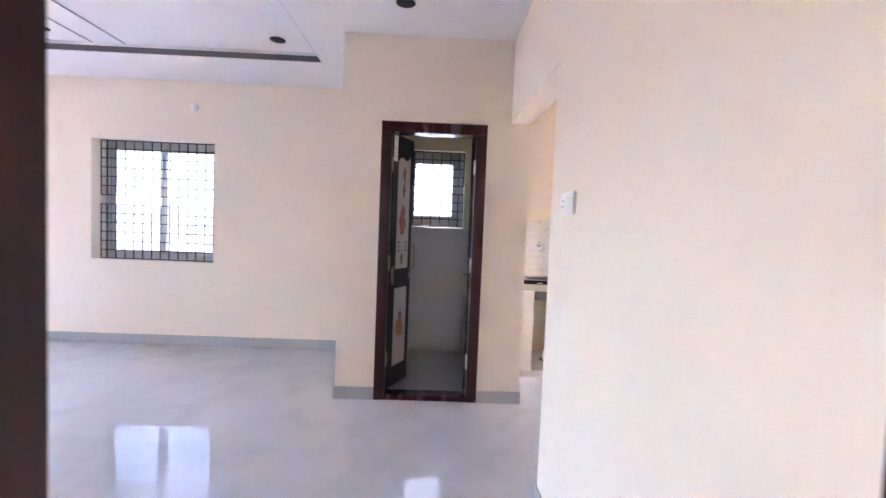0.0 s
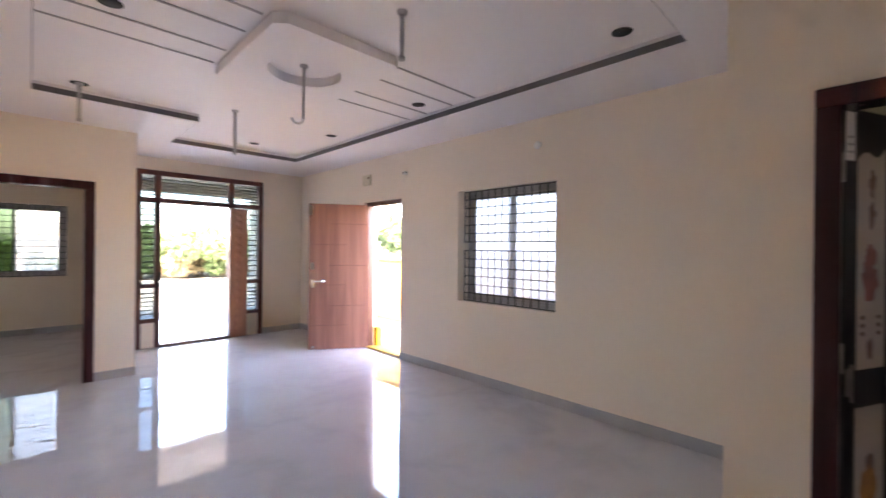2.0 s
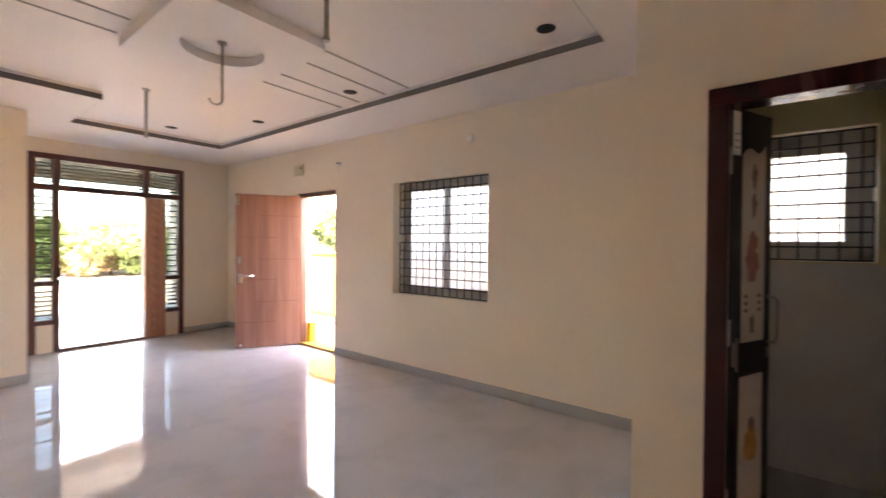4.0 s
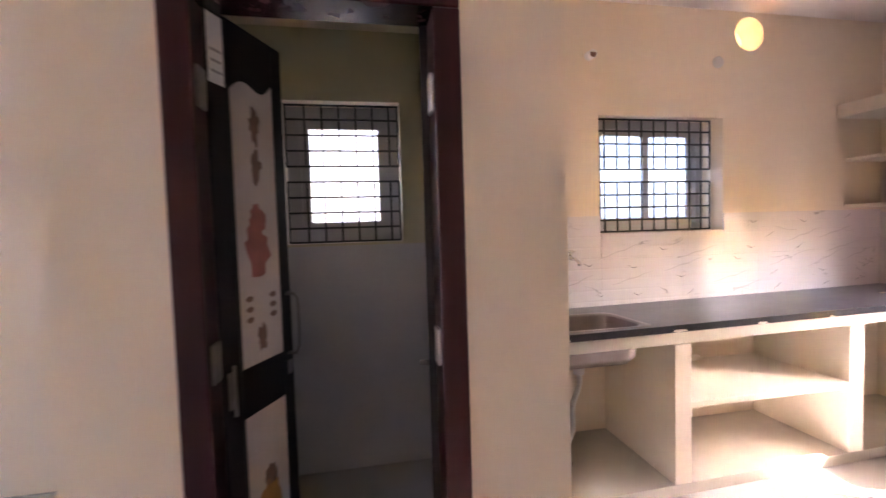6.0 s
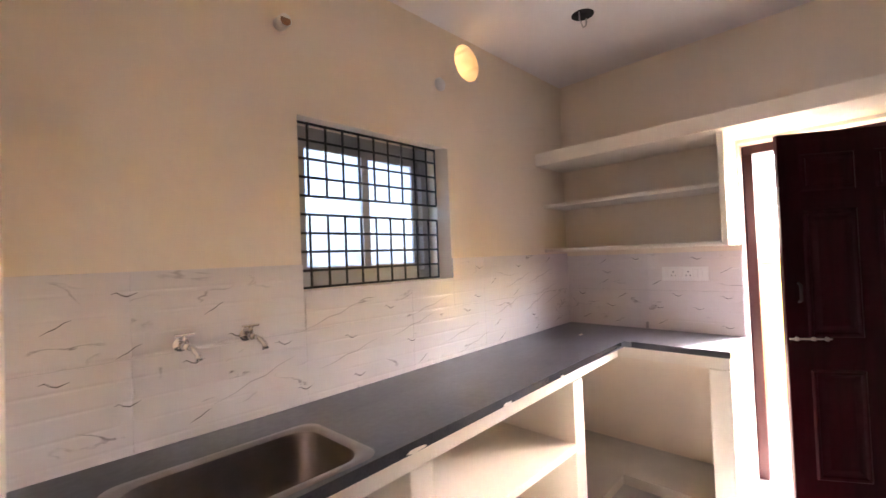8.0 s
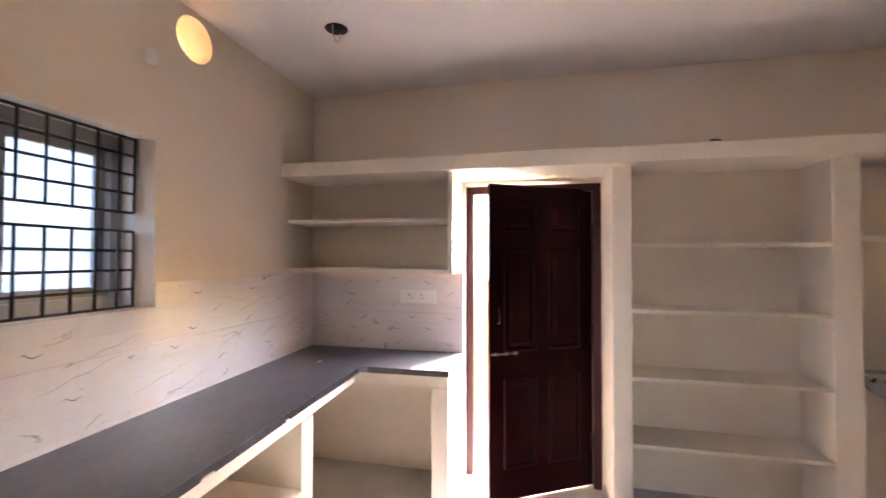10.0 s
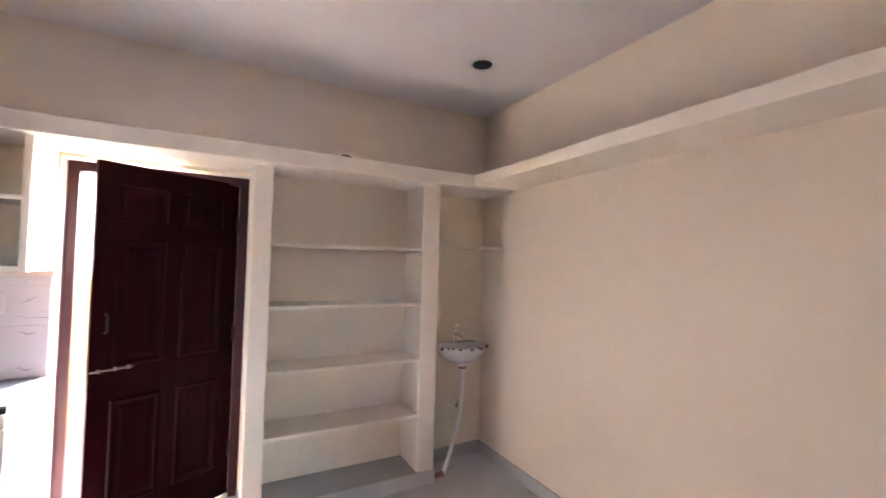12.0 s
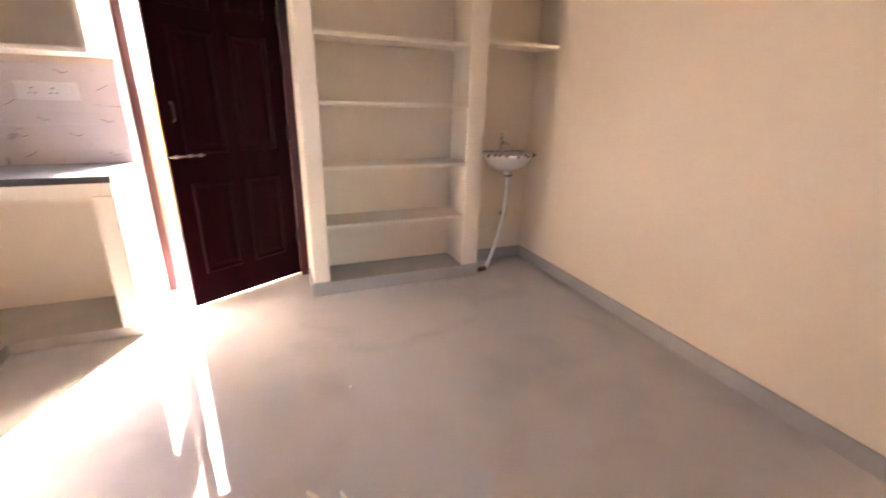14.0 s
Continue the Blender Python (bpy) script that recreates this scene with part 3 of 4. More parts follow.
        bm.faces.new((o1[j], o1[k], i1[k], i1[j]))
        bm.faces.new((i0[k], i0[j], i1[j], i1[k]))
        bm.faces.new((o0[j], o0[k], o1[k], o1[j]))
    bmesh.ops.recalc_face_normals(bm, faces=bm.faces[:])
    return bm


structure("wall_vent_surround", ring_panel(*VENT, YW, YW2, 0.113), CREAM, "cream plaster round the exhaust opening", "wall")
# Added backlit sheet; its glow replaces warm light coming through the open hole.
vent = thing("exhaust_glow_sheet", pose(2.758, YW + 0.17, 2.677, rx=90), "added yellow translucent sheet for the warm light in a round exhaust opening", "vent cover")
part("sheet", lathe([(0.0005, 0.002), (0.113, 0.002), (0.113, 0.0), (0.0005, 0.0)]), GLOWSHEET, vent)

# ---- bathroom lining ----
dado = structure("trim_bath_dado", wall_bm("y", YW - 0.01, YW, -0.535, XK2 - 0.13, 0.0, 1.33), BATHTILE, "grey bathroom wall tiling to sill height", "wall tiles")
structure("trim_bath_dado_side", wall_bm("x", -0.545, -0.535, YB2, YW, 0.0, 1.33), BATHTILE, "grey bathroom wall tiling to sill height", "wall tiles")
structure("trim_bath_dado_side", wall_bm("x", XK2 - 0.13, XK2 - 0.12, YB2, YW, 0.0, 1.33), BATHTILE, "grey bathroom wall tiling to sill height", "wall tiles")
# thin linings, duller and more olive than the hall's cream
structure("wall_bath_lining", wall_bm("y", YW - 0.005, YW, -0.54, XK2 - 0.125, 1.33, 2.549, [BATHWIN]), BATHWALL, "thin dull olive cream lining of the bathroom wall", "wall")
structure("wall_bath_lining", wall_bm("x", -0.545, -0.54, YB2, YW, 1.33, 2.549), BATHWALL, "thin dull olive cream lining of the bathroom wall", "wall")
structure("wall_bath_lining", wall_bm("x", XK2 - 0.125, XK2 - 0.12, YB2, YW, 1.33, 2.549), BATHWALL, "thin dull olive cream lining of the bathroom wall", "wall")
structure("floor_bath", box(-0.535, XK2 - 0.13, YB2, YW - 0.01, 0.0, 0.015), BATHFLOOR, "grey matt bathroom floor tiles", "floor")


# ---- bathroom door ----
def ellipse(w, h, n=20, t=0.0012, wob=0.0, seed=1):
    """A thin flat printed patch in the x-z plane, facing -y."""
    rnd = random.Random(seed)
    bm = bmesh.new()
    a = []
    for k in range(n):
        f = 1 + wob * (rnd.random() - 0.5)
        a.append(bm.verts.new((w / 2 * f * math.cos(2 * math.pi * k / n), -t, h / 2 * f * math.sin(2 * math.pi * k / n))))
    b = [bm.verts.new((v.co.x, 0, v.co.z)) for v in a]
    bm.faces.new(a)
    for k in range(n):
        bm.faces.new((a[k], b[k], b[(k + 1) % n], a[(k + 1) % n]))
    bmesh.ops.recalc_face_normals(bm, faces=bm.faces[:])
    return bm


def bath_leaf():
    root = thing("bathroom_door", pose(-0.287, 3.475, 0.045, rz=65.5), "half-open narrow black laminate bathroom door leaf with printed off-white panels", "door", "bathroom door leaves")
    part("slab", box(0, 0.34, 0, 0.03, 0, 2.006, 0.003, 1), BLACKLAM, root)
    # upper panel with a wavy head
    bm = bmesh.new()
    n = 16
    low = [bm.verts.new((0.078 + 0.199 * k / n, -0.003, 0.95)) for k in range(n + 1)]
    top = [bm.verts.new((0.078 + 0.199 * k / n, -0.003, 1.795 + 0.066 * k / n + 0.022 * math.sin(math.pi * 2 * k / n))) for k in range(n + 1)]
    back = [[bm.verts.new((v.co.x, 0, v.co.z)) for v in row] for row in (low, top)]
    for k in range(n):
        bm.faces.new((low[k], low[k + 1], top[k + 1], top[k]))
        bm.faces.new((top[k], top[k + 1], back[1][k + 1], back[1][k]))
        bm.faces.new((low[k + 1], low[k], back[0][k], back[0][k + 1]))
    bmesh.ops.recalc_face_normals(bm, faces=bm.faces[:])
    up = part("upper_panel", bm, WHITELAM, root, "off-white laminate panel with brown and red prints")
    lo = part("lower_panel", box(0.078, 0.277, -0.003, 0, 0.165, 0.795, 0.001, 1), WHITELAM, root, "off-white laminate panel with an orange print")
    y = -0.0031
    for x, z, w, h, mat, wob, sd in ((0.18, 1.71, 0.045, 0.11, BROWNPRINT, 0.6, 1), (0.18, 1.58, 0.045, 0.10, BROWNPRINT, 0.6, 2), (0.175, 1.41, 0.07, 0.10, REDPRINT, 0.5, 6),
                                     (0.170, 1.315, 0.125, 0.15, REDPRINT, 0.6, 4), (0.172, 1.026, 0.04, 0.085, BROWNPRINT, 0.6, 5)):
        part("print", ellipse(w, h, 22, 0.0012, wob, sd), mat, up, m=Matrix.Translation((x, y, z)))
    dot = mesh_of("print", ellipse(0.032, 0.020, 12, 0.0012, 0.3, 8), BROWNPRINT)
    for x in (0.120, 0.233):
        for z in (1.095, 1.128, 1.161):
            part("print", dot, BROWNPRINT, up, m=Matrix.Translation((x, y, z)))
    for x, z, w, h, mat in ((0.172, 0.47, 0.115, 0.16, ORANGEPRINT), (0.180, 0.565, 0.06, 0.07, BROWNPRINT)):
        part("print", ellipse(w, h, 22, 0.0012, 0.3, 9), mat, lo, m=Matrix.Translation((x, y, z)))
    for x in (0.071, 0.284):
        part("edge_strip", box(x - 0.003, x + 0.003, -0.0035, 0, 0.02, 1.98, 0.001, 1), GRILLE, root, "thin dark edge strip")
    st = part("label_sticker", box(0.004, 0.062, -0.002, 0, 1.795, 1.99), WHITEPLASTIC, root, "white product sticker")
    for z in (1.825, 1.855, 1.885):
        part("print_bar", box(0.012, 0.054, -0.0026, -0.0018, z, z + 0.008), GREYPLASTIC, st)
    bolt = part("latch", tube([(0.028, -0.014, 0.83), (0.028, -0.014, 0.98)], 0.006, 10), STEEL, root, "steel sliding latch")
    part("latch_plate", box(0.014, 0.042, -0.008, 0, 0.85, 0.96, 0.002, 1), STEEL, bolt)
    h = part("handle", tube([(0.315, 0, 1.15), (0.315, -0.03, 1.15), (0.325, -0.038, 1.13), (0.325, -0.038, 0.96), (0.315, -0.03, 0.935), (0.315, 0, 0.935)], 0.006, 10), STEEL, root, "steel pull handle")
    part("keyhole_plate", box(0.303, 0.327, -0.004, 0, 0.86, 0.91, 0.001, 1), STEEL, h)
    return root


def bath_leaf_back():
    root = thing("bathroom_door", pose(0.314, 3.506, 0.045, rz=79.0), "narrow black laminate bathroom door leaf folded fully open", "door", "bathroom door leaves")
    part("slab", box(0, 0.28, -0.030, 0, 0, 2.006, 0.003, 1), BLACKLAM, root)
    part("knob", tube([(0.02, 0, 0.93), (0.02, 0.03, 0.93)], 0.009, 10), STEEL, root, "small steel knob")
    return root


bath_leaf_back()
bath_leaf()

# ---- kitchen counter ----
FY = 4.03


def front(x):
    """The counter's front runs slightly askew to the wall."""
    return 3.998 + (x - XK2) * 0.0345


def settle(bm, low=0.0):
    """The worktop dips a little towards the wall at the sink's end."""
    for v in bm.verts:
        if v.co.z > low:
            back = min(max((v.co.y - 3.6) / (YW - 3.6), 0), 1)
            v.co.z += 0.006 - 0.030 * back * min(max((3.9 - v.co.x) / 2.0, 0), 1)
    return bm


def skew(bm, old, shift=0.0):
    for v in bm.verts:
        if abs(v.co.y - old) < 0.01:
            v.co.y = front(v.co.x) + shift
    return bm


counter = thing("kitchen_counter", pose(0, 0, 0), "cream plastered masonry counter with open shelves under granite", "counter")
part("support_wall", box(XK2, 0.985, front(0.9), YW, 0.06, 0.79, 0.006), SHELF, counter)
part("support_wall", box(1.644, 1.741, front(1.7), YW, 0.06, 0.79, 0.006), SHELF, counter)
part("support_wall", box(2.80, 2.905, front(2.85), YW, 0.06, 0.79, 0.006), SHELF, counter)
part("support_wall", box(3.43, XF, 3.49, 3.595, 0.06, 0.80, 0.006), SHELF, counter)
part("shelf", box(1.741, 2.80, front(2.2) + 0.012, YW, 0.437, 0.472, 0.006), SHELF, counter)
part("ledge", box(1.741, 2.34, YW - 0.05, YW, 0.472, 0.497, 0.005), SHELF, counter)
part("plinth", skew(holed_ceiling(XK2, XF, 3.49, YW, 0.0, 0.06, [(XK2, 3.43, 3.49, FY)]), FY, 0.002), PLINTH, counter, "pale cement plinth")
SINKHOLE = (0.93, 1.50, 4.04, 4.41)
part("slab", settle(skew(holed_ceiling(XK2, XF, 3.49, YW, 0.80, 0.865, [(XK2, 3.42, 3.49, FY), SINKHOLE]), FY, -0.003)), SHELF, counter, "cream plastered slab edge")
rnd = random.Random(4)
for x, w in ((1.02, 0.10), (1.64, 0.13), (2.15, 0.09), (2.62, 0.05)):
    bm = bmesh.new()
    bmesh.ops.create_icosphere(bm, subdivisions=3, radius=1.0)
    for v in bm.verts:
        v.co = Vector((v.co.x * w * 0.32, v.co.y * 0.007, v.co.z * (0.005 + 0.003 * rnd.random()))) * (1 + 0.35 * noise.noise(v.co * 1.7 + Vector((x * 9, 0, 0))))
    for f in bm.faces:
        f.smooth = True
    part("plaster_smear", bm, SHELF, counter, m=Matrix.Translation((x, front(x) - 0.031, 0.8705)))

def edge_strip():
    bm = box(XK2, 3.407, 0.0, 0.003, 0.001, 0.035)
    for v in bm.verts:
        v.co.y += front(v.co.x) - 0.0325
    return bm


worktop = thing("granite_worktop", pose(0, 0, 0.866), "black polished granite worktop, dusty, with a sink cut-out", "worktop")
part("top", settle(skew(holed_ceiling(XK2, XF, 3.485, YW, 0.0, 0.036, [(XK2, 3.41, 3.485, 3.995), SINKHOLE]), 3.995, -0.03), -1), GRANITE_TOP, worktop)
part("front_edge", settle(edge_strip(), -1), GRANITE, worktop, "polished black granite edge")
part("side_edge", box(3.4065, 3.410, 3.487, 3.994, 0.007, 0.041), GRANITE, worktop, "polished black granite edge")


def rounded_rect(w, h, r, n=6):
    pts = []
    for cx, cy, a0 in ((w / 2 - r, h / 2 - r, 0), (-w / 2 + r, h / 2 - r, 90), (-w / 2 + r, -h / 2 + r, 180), (w / 2 - r, -h / 2 + r, 270)):
        for k in range(n + 1):
            a = radians(a0 + 90 * k / n)
            pts.append((cx + r * math.cos(a), cy + r * math.sin(a)))
    return pts


def loft_bm(levels, closed=True, smooth=True):
    """Skin rounded rectangles (w, h, r, z) one after another; the last is closed."""
    bm = bmesh.new()
    rings = [[bm.verts.new((x, y, z)) for x, y in rounded_rect(w, h, r)] for w, h, r, z in levels]
    for a, b in zip(rings, rings[1:]):
        for k in range(len(a)):
            bm.faces.new((a[k], a[(k + 1) % len(a)], b[(k + 1) % len(a)], b[k])).smooth = smooth
    if closed:
        bm.faces.new(rings[-1])
    bmesh.ops.recalc_face_normals(bm, faces=bm.faces[:])
    return bm


sink = thing("kitchen_sink", pose(1.215, 4.225, 0.8922, rx=-1.5), "brushed steel sink bowl set in the granite worktop", "sink")
part("rim", loft_bm([(0.62, 0.43, 0.06, 0.0003), (0.618, 0.428, 0.06, 0.0018), (0.56, 0.37, 0.08, 0.0016), (0.546, 0.358, 0.08, -0.006)], False), STEEL, sink)
part("bowl", loft_bm([(0.546, 0.358, 0.08, -0.005), (0.540, 0.352, 0.08, -0.03), (0.525, 0.345, 0.08, -0.16), (0.47, 0.29, 0.08, -0.198), (0.10, 0.10, 0.045, -0.205), (0.02, 0.02, 0.009, -0.206)]), SINKSTEEL, sink)
part("drain", lathe([(0.045, -0.202), (0.04, -0.204), (0.012, -0.207), (0.001, -0.206)]), CHROME, sink)
waste = thing("sink_waste_pipe", pose(0, 0, 0.06), "white plastic waste pipe under the steel sink", "pipe")
part("trap", tube([(1.245, 4.27, 0.636), (1.245, 4.27, 0.54)], [0.032, 0.030], 14), WHITEPLASTIC, waste)
wp = [(1.245 - 0.05 * (k / 14) ** 1.5 + 0.012 * math.sin(k * 0.9), 4.27 + 0.08 * k / 14, 0.55 - 0.545 * k / 14) for k in range(15)]
part("flexible_hose", tube(wp, [0.0135 + 0.0015 * (k % 2) for k in range(15)], 12), WHITEPLASTIC, waste)
part("floor_ring", lathe([(0.045, 0.001), (0.045, 0.006), (0.02, 0.006), (0.02, 0.001)], 24), RUST, waste, "dark rusty floor outlet ring", m=Matrix.Translation((1.19, 4.35, 0)))


def bib_tap(x, z):
    root = thing("bib_tap", pose(x, YW - 0.009, z), "chrome bib tap on the marble-look wall tiles", "tap", "taps over the sink")
    part("flange", lathe([(0.001, 0.012), (0.018, 0.010), (0.026, 0.0)], 20), CHROME, root, m=pose(0, 0, 0, rx=90))
    part("body", tube([(0, 0, 0), (0, -0.06, 0.0), (0, -0.075, 0.0)], [0.011, 0.014, 0.010], 12), CHROME, root)
    part("spout", tube([(0, -0.05, 0), (0.012, -0.09, -0.006), (0.022, -0.115, -0.025), (0.024, -0.12, -0.045)], [0.011, 0.010, 0.010, 0.012], 12), CHROME, root)
    st = part("stem", tube([(0, -0.048, 0.01), (0, -0.048, 0.035)], 0.008, 10), CHROME, root)
    part("lever", box(-0.03, 0.03, -0.055, -0.041, 0.034, 0.043, 0.003), CHROME, st)
    return root


bib_tap(1.166, 1.205)
bib_tap(1.382, 1.205)
gas = thing("gas_pipe_stub", pose(3.893, 4.063, 0.907), "short grey gas pipe stub rising from the worktop", "pipe")
part("pipe", tube([(0, 0, 0), (0, 0, 0.05)], 0.009, 12), GREYPLASTIC, gas)
part("flange", lathe([(0.016, 0.0), (0.016, 0.004), (0.009, 0.005)], 16), GREYPLASTIC, gas)
scrap = thing("plaster_scrap", pose(3.46, 4.35, 0.9035), "small pale plaster scrap lying on the granite", "debris")
part("scrap", box(-0.018, 0.02, -0.008, 0.007, 0, 0.006, 0.002), SHELF, scrap)
clip = thing("wire_end", pose(3.51, 2.03, 2.215), "short black wire end lying on the loft edge", "wire")
part("wire", tube([(0.01, -0.03, 0.005), (0, -0.01, 0.008), (-0.012, 0.015, 0.005), (-0.006, 0.03, 0.005)], 0.005, 8), BLACK, clip)

# ---- built-in shelves and lofts ----
lofts = thing("loft_shelf", pose(0, 0, 0), "cream plastered storage loft slab under the kitchen ceiling", "loft")
part("slab", box(3.50, XF, YR, YW, 2.12, 2.215, 0.008), SHELF, lofts)
part("slab", box(XK2, 3.50, YR, 1.085, 2.138, 2.215, 0.008), SHELF, lofts)
upper = thing("wall_shelf", pose(0, 0, 0), "open cream plastered two-tier shelf above the worktop", "shelf")
part("side_panel", box(3.565, XF, 3.495, 3.528, 1.475, 2.12, 0.005), SHELF, upper)
part("shelf", box(3.575, XF, 3.528, YW, 1.475, 1.502, 0.005), SHELF, upper)
part("shelf", box(3.585, XF, 3.528, YW, 1.812, 1.836, 0.005), SHELF, upper)
rack = thing("built_in_shelf", pose(0, 0, 0), "empty cream plastered built-in shelf with five tiers", "shelf")
part("upright", box(3.612, XF, 2.435, 2.545, 0.10, 2.12, 0.006), SHELF, rack)
part("upright", box(3.612, XF, 1.305, 1.437, 0.10, 2.12, 0.006), SHELF, rack)
for z in (1.654, 1.268, 0.875, 0.487):
    part("shelf", box(3.618, XF, 1.437, 2.435, z - 0.009, z + 0.014, 0.005), SHELF, rack)
part("plinth", box(3.608, XF, 1.297, 2.555, 0.0, 0.10, 0.004), SKIRT, rack, "grey tiled plinth")
niche = thing("niche_shelf", pose(0, 0, 0), "thin cream shelf above the wash basin", "shelf")
part("shelf", box(3.632, XF, YR, 1.305, 1.678, 1.702, 0.004), SHELF, niche)

# ---- wash basin ----
basin = thing("wash_basin", pose(XF, 1.005, 0.0), "small white ceramic wall basin with a stained rim", "basin")
bm = lathe([(0.06, 0.800), (0.10, 0.806), (0.17, 0.845), (0.208, 0.905), (0.215, 0.930), (0.208, 0.936), (0.195, 0.930), (0.17, 0.90), (0.10, 0.862), (0.02, 0.855)], 40)
for v in bm.verts:
    x, y = v.co.x, v.co.y
    v.co.x, v.co.y = (-0.155 + y * 0.74 if y < 0 else -0.155 + min(y * 1.0, 0.150)), x
bmesh.ops.recalc_face_normals(bm, faces=bm.faces[:])
bowl = part("bowl", bm, CERAMIC, basin)
part("back_ledge", box(-0.10, 0.0, -0.19, 0.19, 0.89, 0.936, 0.008), CERAMIC, basin)
rnd = random.Random(7)
for k in range(17):
    a = radians(195 + 150 * rnd.random())
    r = 0.211
    bm = bmesh.new()
    bmesh.ops.create_icosphere(bm, subdivisions=2, radius=1)
    for v in bm.verts:
        v.co = Vector((v.co.x * 0.006, v.co.y * (0.008 + 0.012 * rnd.random()), v.co.z * (0.005 + 0.007 * rnd.random())))
    part("rim_stain", bm, RUST, bowl, m=Matrix.Translation((-0.155 + r * math.sin(a) * 0.76, r * math.cos(a), 0.918 + 0.012 * rnd.random())))
part("waste_outlet", tube([(-0.17, 0, 0.80), (-0.17, 0, 0.75)], [0.035, 0.028], 14), CERAMIC, basin)
part("waste_nut", tube([(-0.17, 0, 0.775), (-0.17, 0, 0.755)], 0.032, 8), RUST, basin, "rusty brown nut")
tap = thing("pillar_tap", pose(XF - 0.075, 1.03, 0.936), "chrome pillar tap on the wash basin", "tap")
part("body", tube([(0, 0, 0), (0, 0, 0.012), (0, 0, 0.014), (0, 0, 0.095), (0, 0, 0.11)], [0.024, 0.022, 0.017, 0.016, 0.017], 14), CHROME, tap)
part("spout", tube([(0, 0, 0.07), (-0.05, -0.012, 0.075), (-0.09, -0.02, 0.062), (-0.095, -0.022, 0.048)], [0.013, 0.012, 0.011, 0.012], 12), CHROME, tap)
part("lever", tube([(0, 0, 0.11), (0.004, 0, 0.132), (-0.03, 0, 0.145), (-0.055, 0, 0.15)], [0.014, 0.012, 0.009, 0.007], 12), CHROME, tap)
hose = thing("basin_waste_hose", pose(0, 0, 0), "white flexible waste hose from basin to floor", "pipe")
hp = [(3.74 - 0.07 * (k / 18) ** 1.6, 1.005 + 0.19 * (k / 18) ** 2.2, 0.756 - 0.735 * k / 18) for k in range(19)]
part("hose", tube(hp, [0.015 + 0.0012 * (k % 2) for k in range(19)], 12), WHITEPLASTIC, hose)
part("elbow", tube([(3.67, 1.195, 0.022), (3.665, 1.235, 0.02), (3.66, 1.26, 0.02)], 0.019, 12), RUST, hose, "rusty brown pipe end")
drain = thing("floor_drain", pose(3.80, 1.08, 0), "round metal floor drain beside the skirting", "drain")
part("grate", lathe([(0.05, 0.0), (0.05, 0.006), (0.03, 0.008), (0.028, 0.004), (0.001, 0.004)], 28), GREYPLASTIC, drain)
valve = thing("angle_valve", pose(XF, 0.955, 0.41), "small metal angle valve on the wall", "valve")
part("body", tube([(0, 0, 0), (-0.05, 0, 0)], 0.011, 10), STEEL, valve)
part("outlet", tube([(-0.035, 0, 0), (-0.035, 0, 0.045)], 0.008, 10), STEEL, valve)
part("knob", tube([(-0.05, 0, 0), (-0.075, 0, 0)], 0.016, 8), STEEL, valve)

# ---- kitchen door ----
door_frame("door_frame_kitchen", pose(4.03, 3.485, 0, rz=-90), 0.94, 2.10, JAMBWOOD, "dark maroon wooden outside door frame", 0.055, 0.10)
# Unseen strip added to keep light out of the hinge gap.
structure("trim_kitchen_gap_stop", box(4.102, 4.129, 2.601, 2.63, 0.0, 2.04, 0.002, 1), SHADEDJAMB, "added dark maroon strip that blocks light at the kitchen door hinge", "trim")
kdoor = thing("kitchen_door", pose(4.065, 2.606, 0.015, rz=120.4), "half-open dark maroon six-panel moulded door", "door")
part("slab", box(-0.009, 0.775, -0.035, 0, 0, 2.045, 0.003, 1), LEAFWOOD, kdoor)


def raised_panel(w, h):
    bm = bmesh.new()
    rows = []
    for i, y in ((0.0, 0.0), (0.008, 0.007), (0.020, 0.007), (0.028, 0.0015), (0.040, 0.0015), (0.062, 0.006)):
        rows.append([bm.verts.new(c) for c in ((i, y, i), (w - i, y, i), (w - i, y, h - i), (i, y, h - i))])
    for a, b in zip(rows, rows[1:]):
        for k in range(4):
            bm.faces.new((a[k], b[k], b[(k + 1) % 4], a[(k + 1) % 4]))
    bm.faces.new(rows[-1][::-1])
    bmesh.ops.recalc_face_normals(bm, faces=bm.faces[:])
    for f in bm.faces:
        if f.normal.y < -0.5:
            f.normal_flip()
    return bm


for z, h in ((0.20, 0.58), (0.95, 0.68), (1.73, 0.20)):
    me = mesh_of("panel", raised_panel(0.245, h), LEAFWOOD)
    for x in (0.10, 0.43):
        part("panel", me, LEAFWOOD, kdoor, m=Matrix.Translation((x, 0.0003, z)))
latch = part("bolt", tube([(0.58, 0.014, 0.945), (0.77, 0.014, 0.945)], 0.005, 10), STEEL, kdoor, "steel sliding bolt")
for x in (0.60, 0.66, 0.735):
    part("bolt_bracket", box(x - 0.006, x + 0.006, 0, 0.021, 0.935, 0.955, 0.002, 1), STEEL, latch)
part("pull_handle", tube([(0.71, 0, 1.24), (0.71, 0.022, 1.23), (0.71, 0.022, 1.15), (0.71, 0, 1.14)], 0.007, 10), BLACK, kdoor, "dark pull handle")
for z in (0.25, 1.0, 1.72):
    part("hinge", tube([(0.004, 0.006, z), (0.004, 0.006, z + 0.10)], 0.008, 10), GRILLE, kdoor, "dark iron hinge")

# The light in the hinge gap is drawn as this pale strip.
part("light_leak_strip", box(-0.0085, -0.003, -0.002, 0.0015, 0.02, 2.03), LEAKEDGE, kdoor, "thin pale strip coloured for light leaking at the hinge edge")


def floor_scrap(x, y, w, d, turn):
    root = thing("plaster_scrap", pose(x, y, 0, rz=turn), "small pale plaster scrap lying on the floor", "debris", "scraps on the kitchen floor")
    bm = bmesh.new()
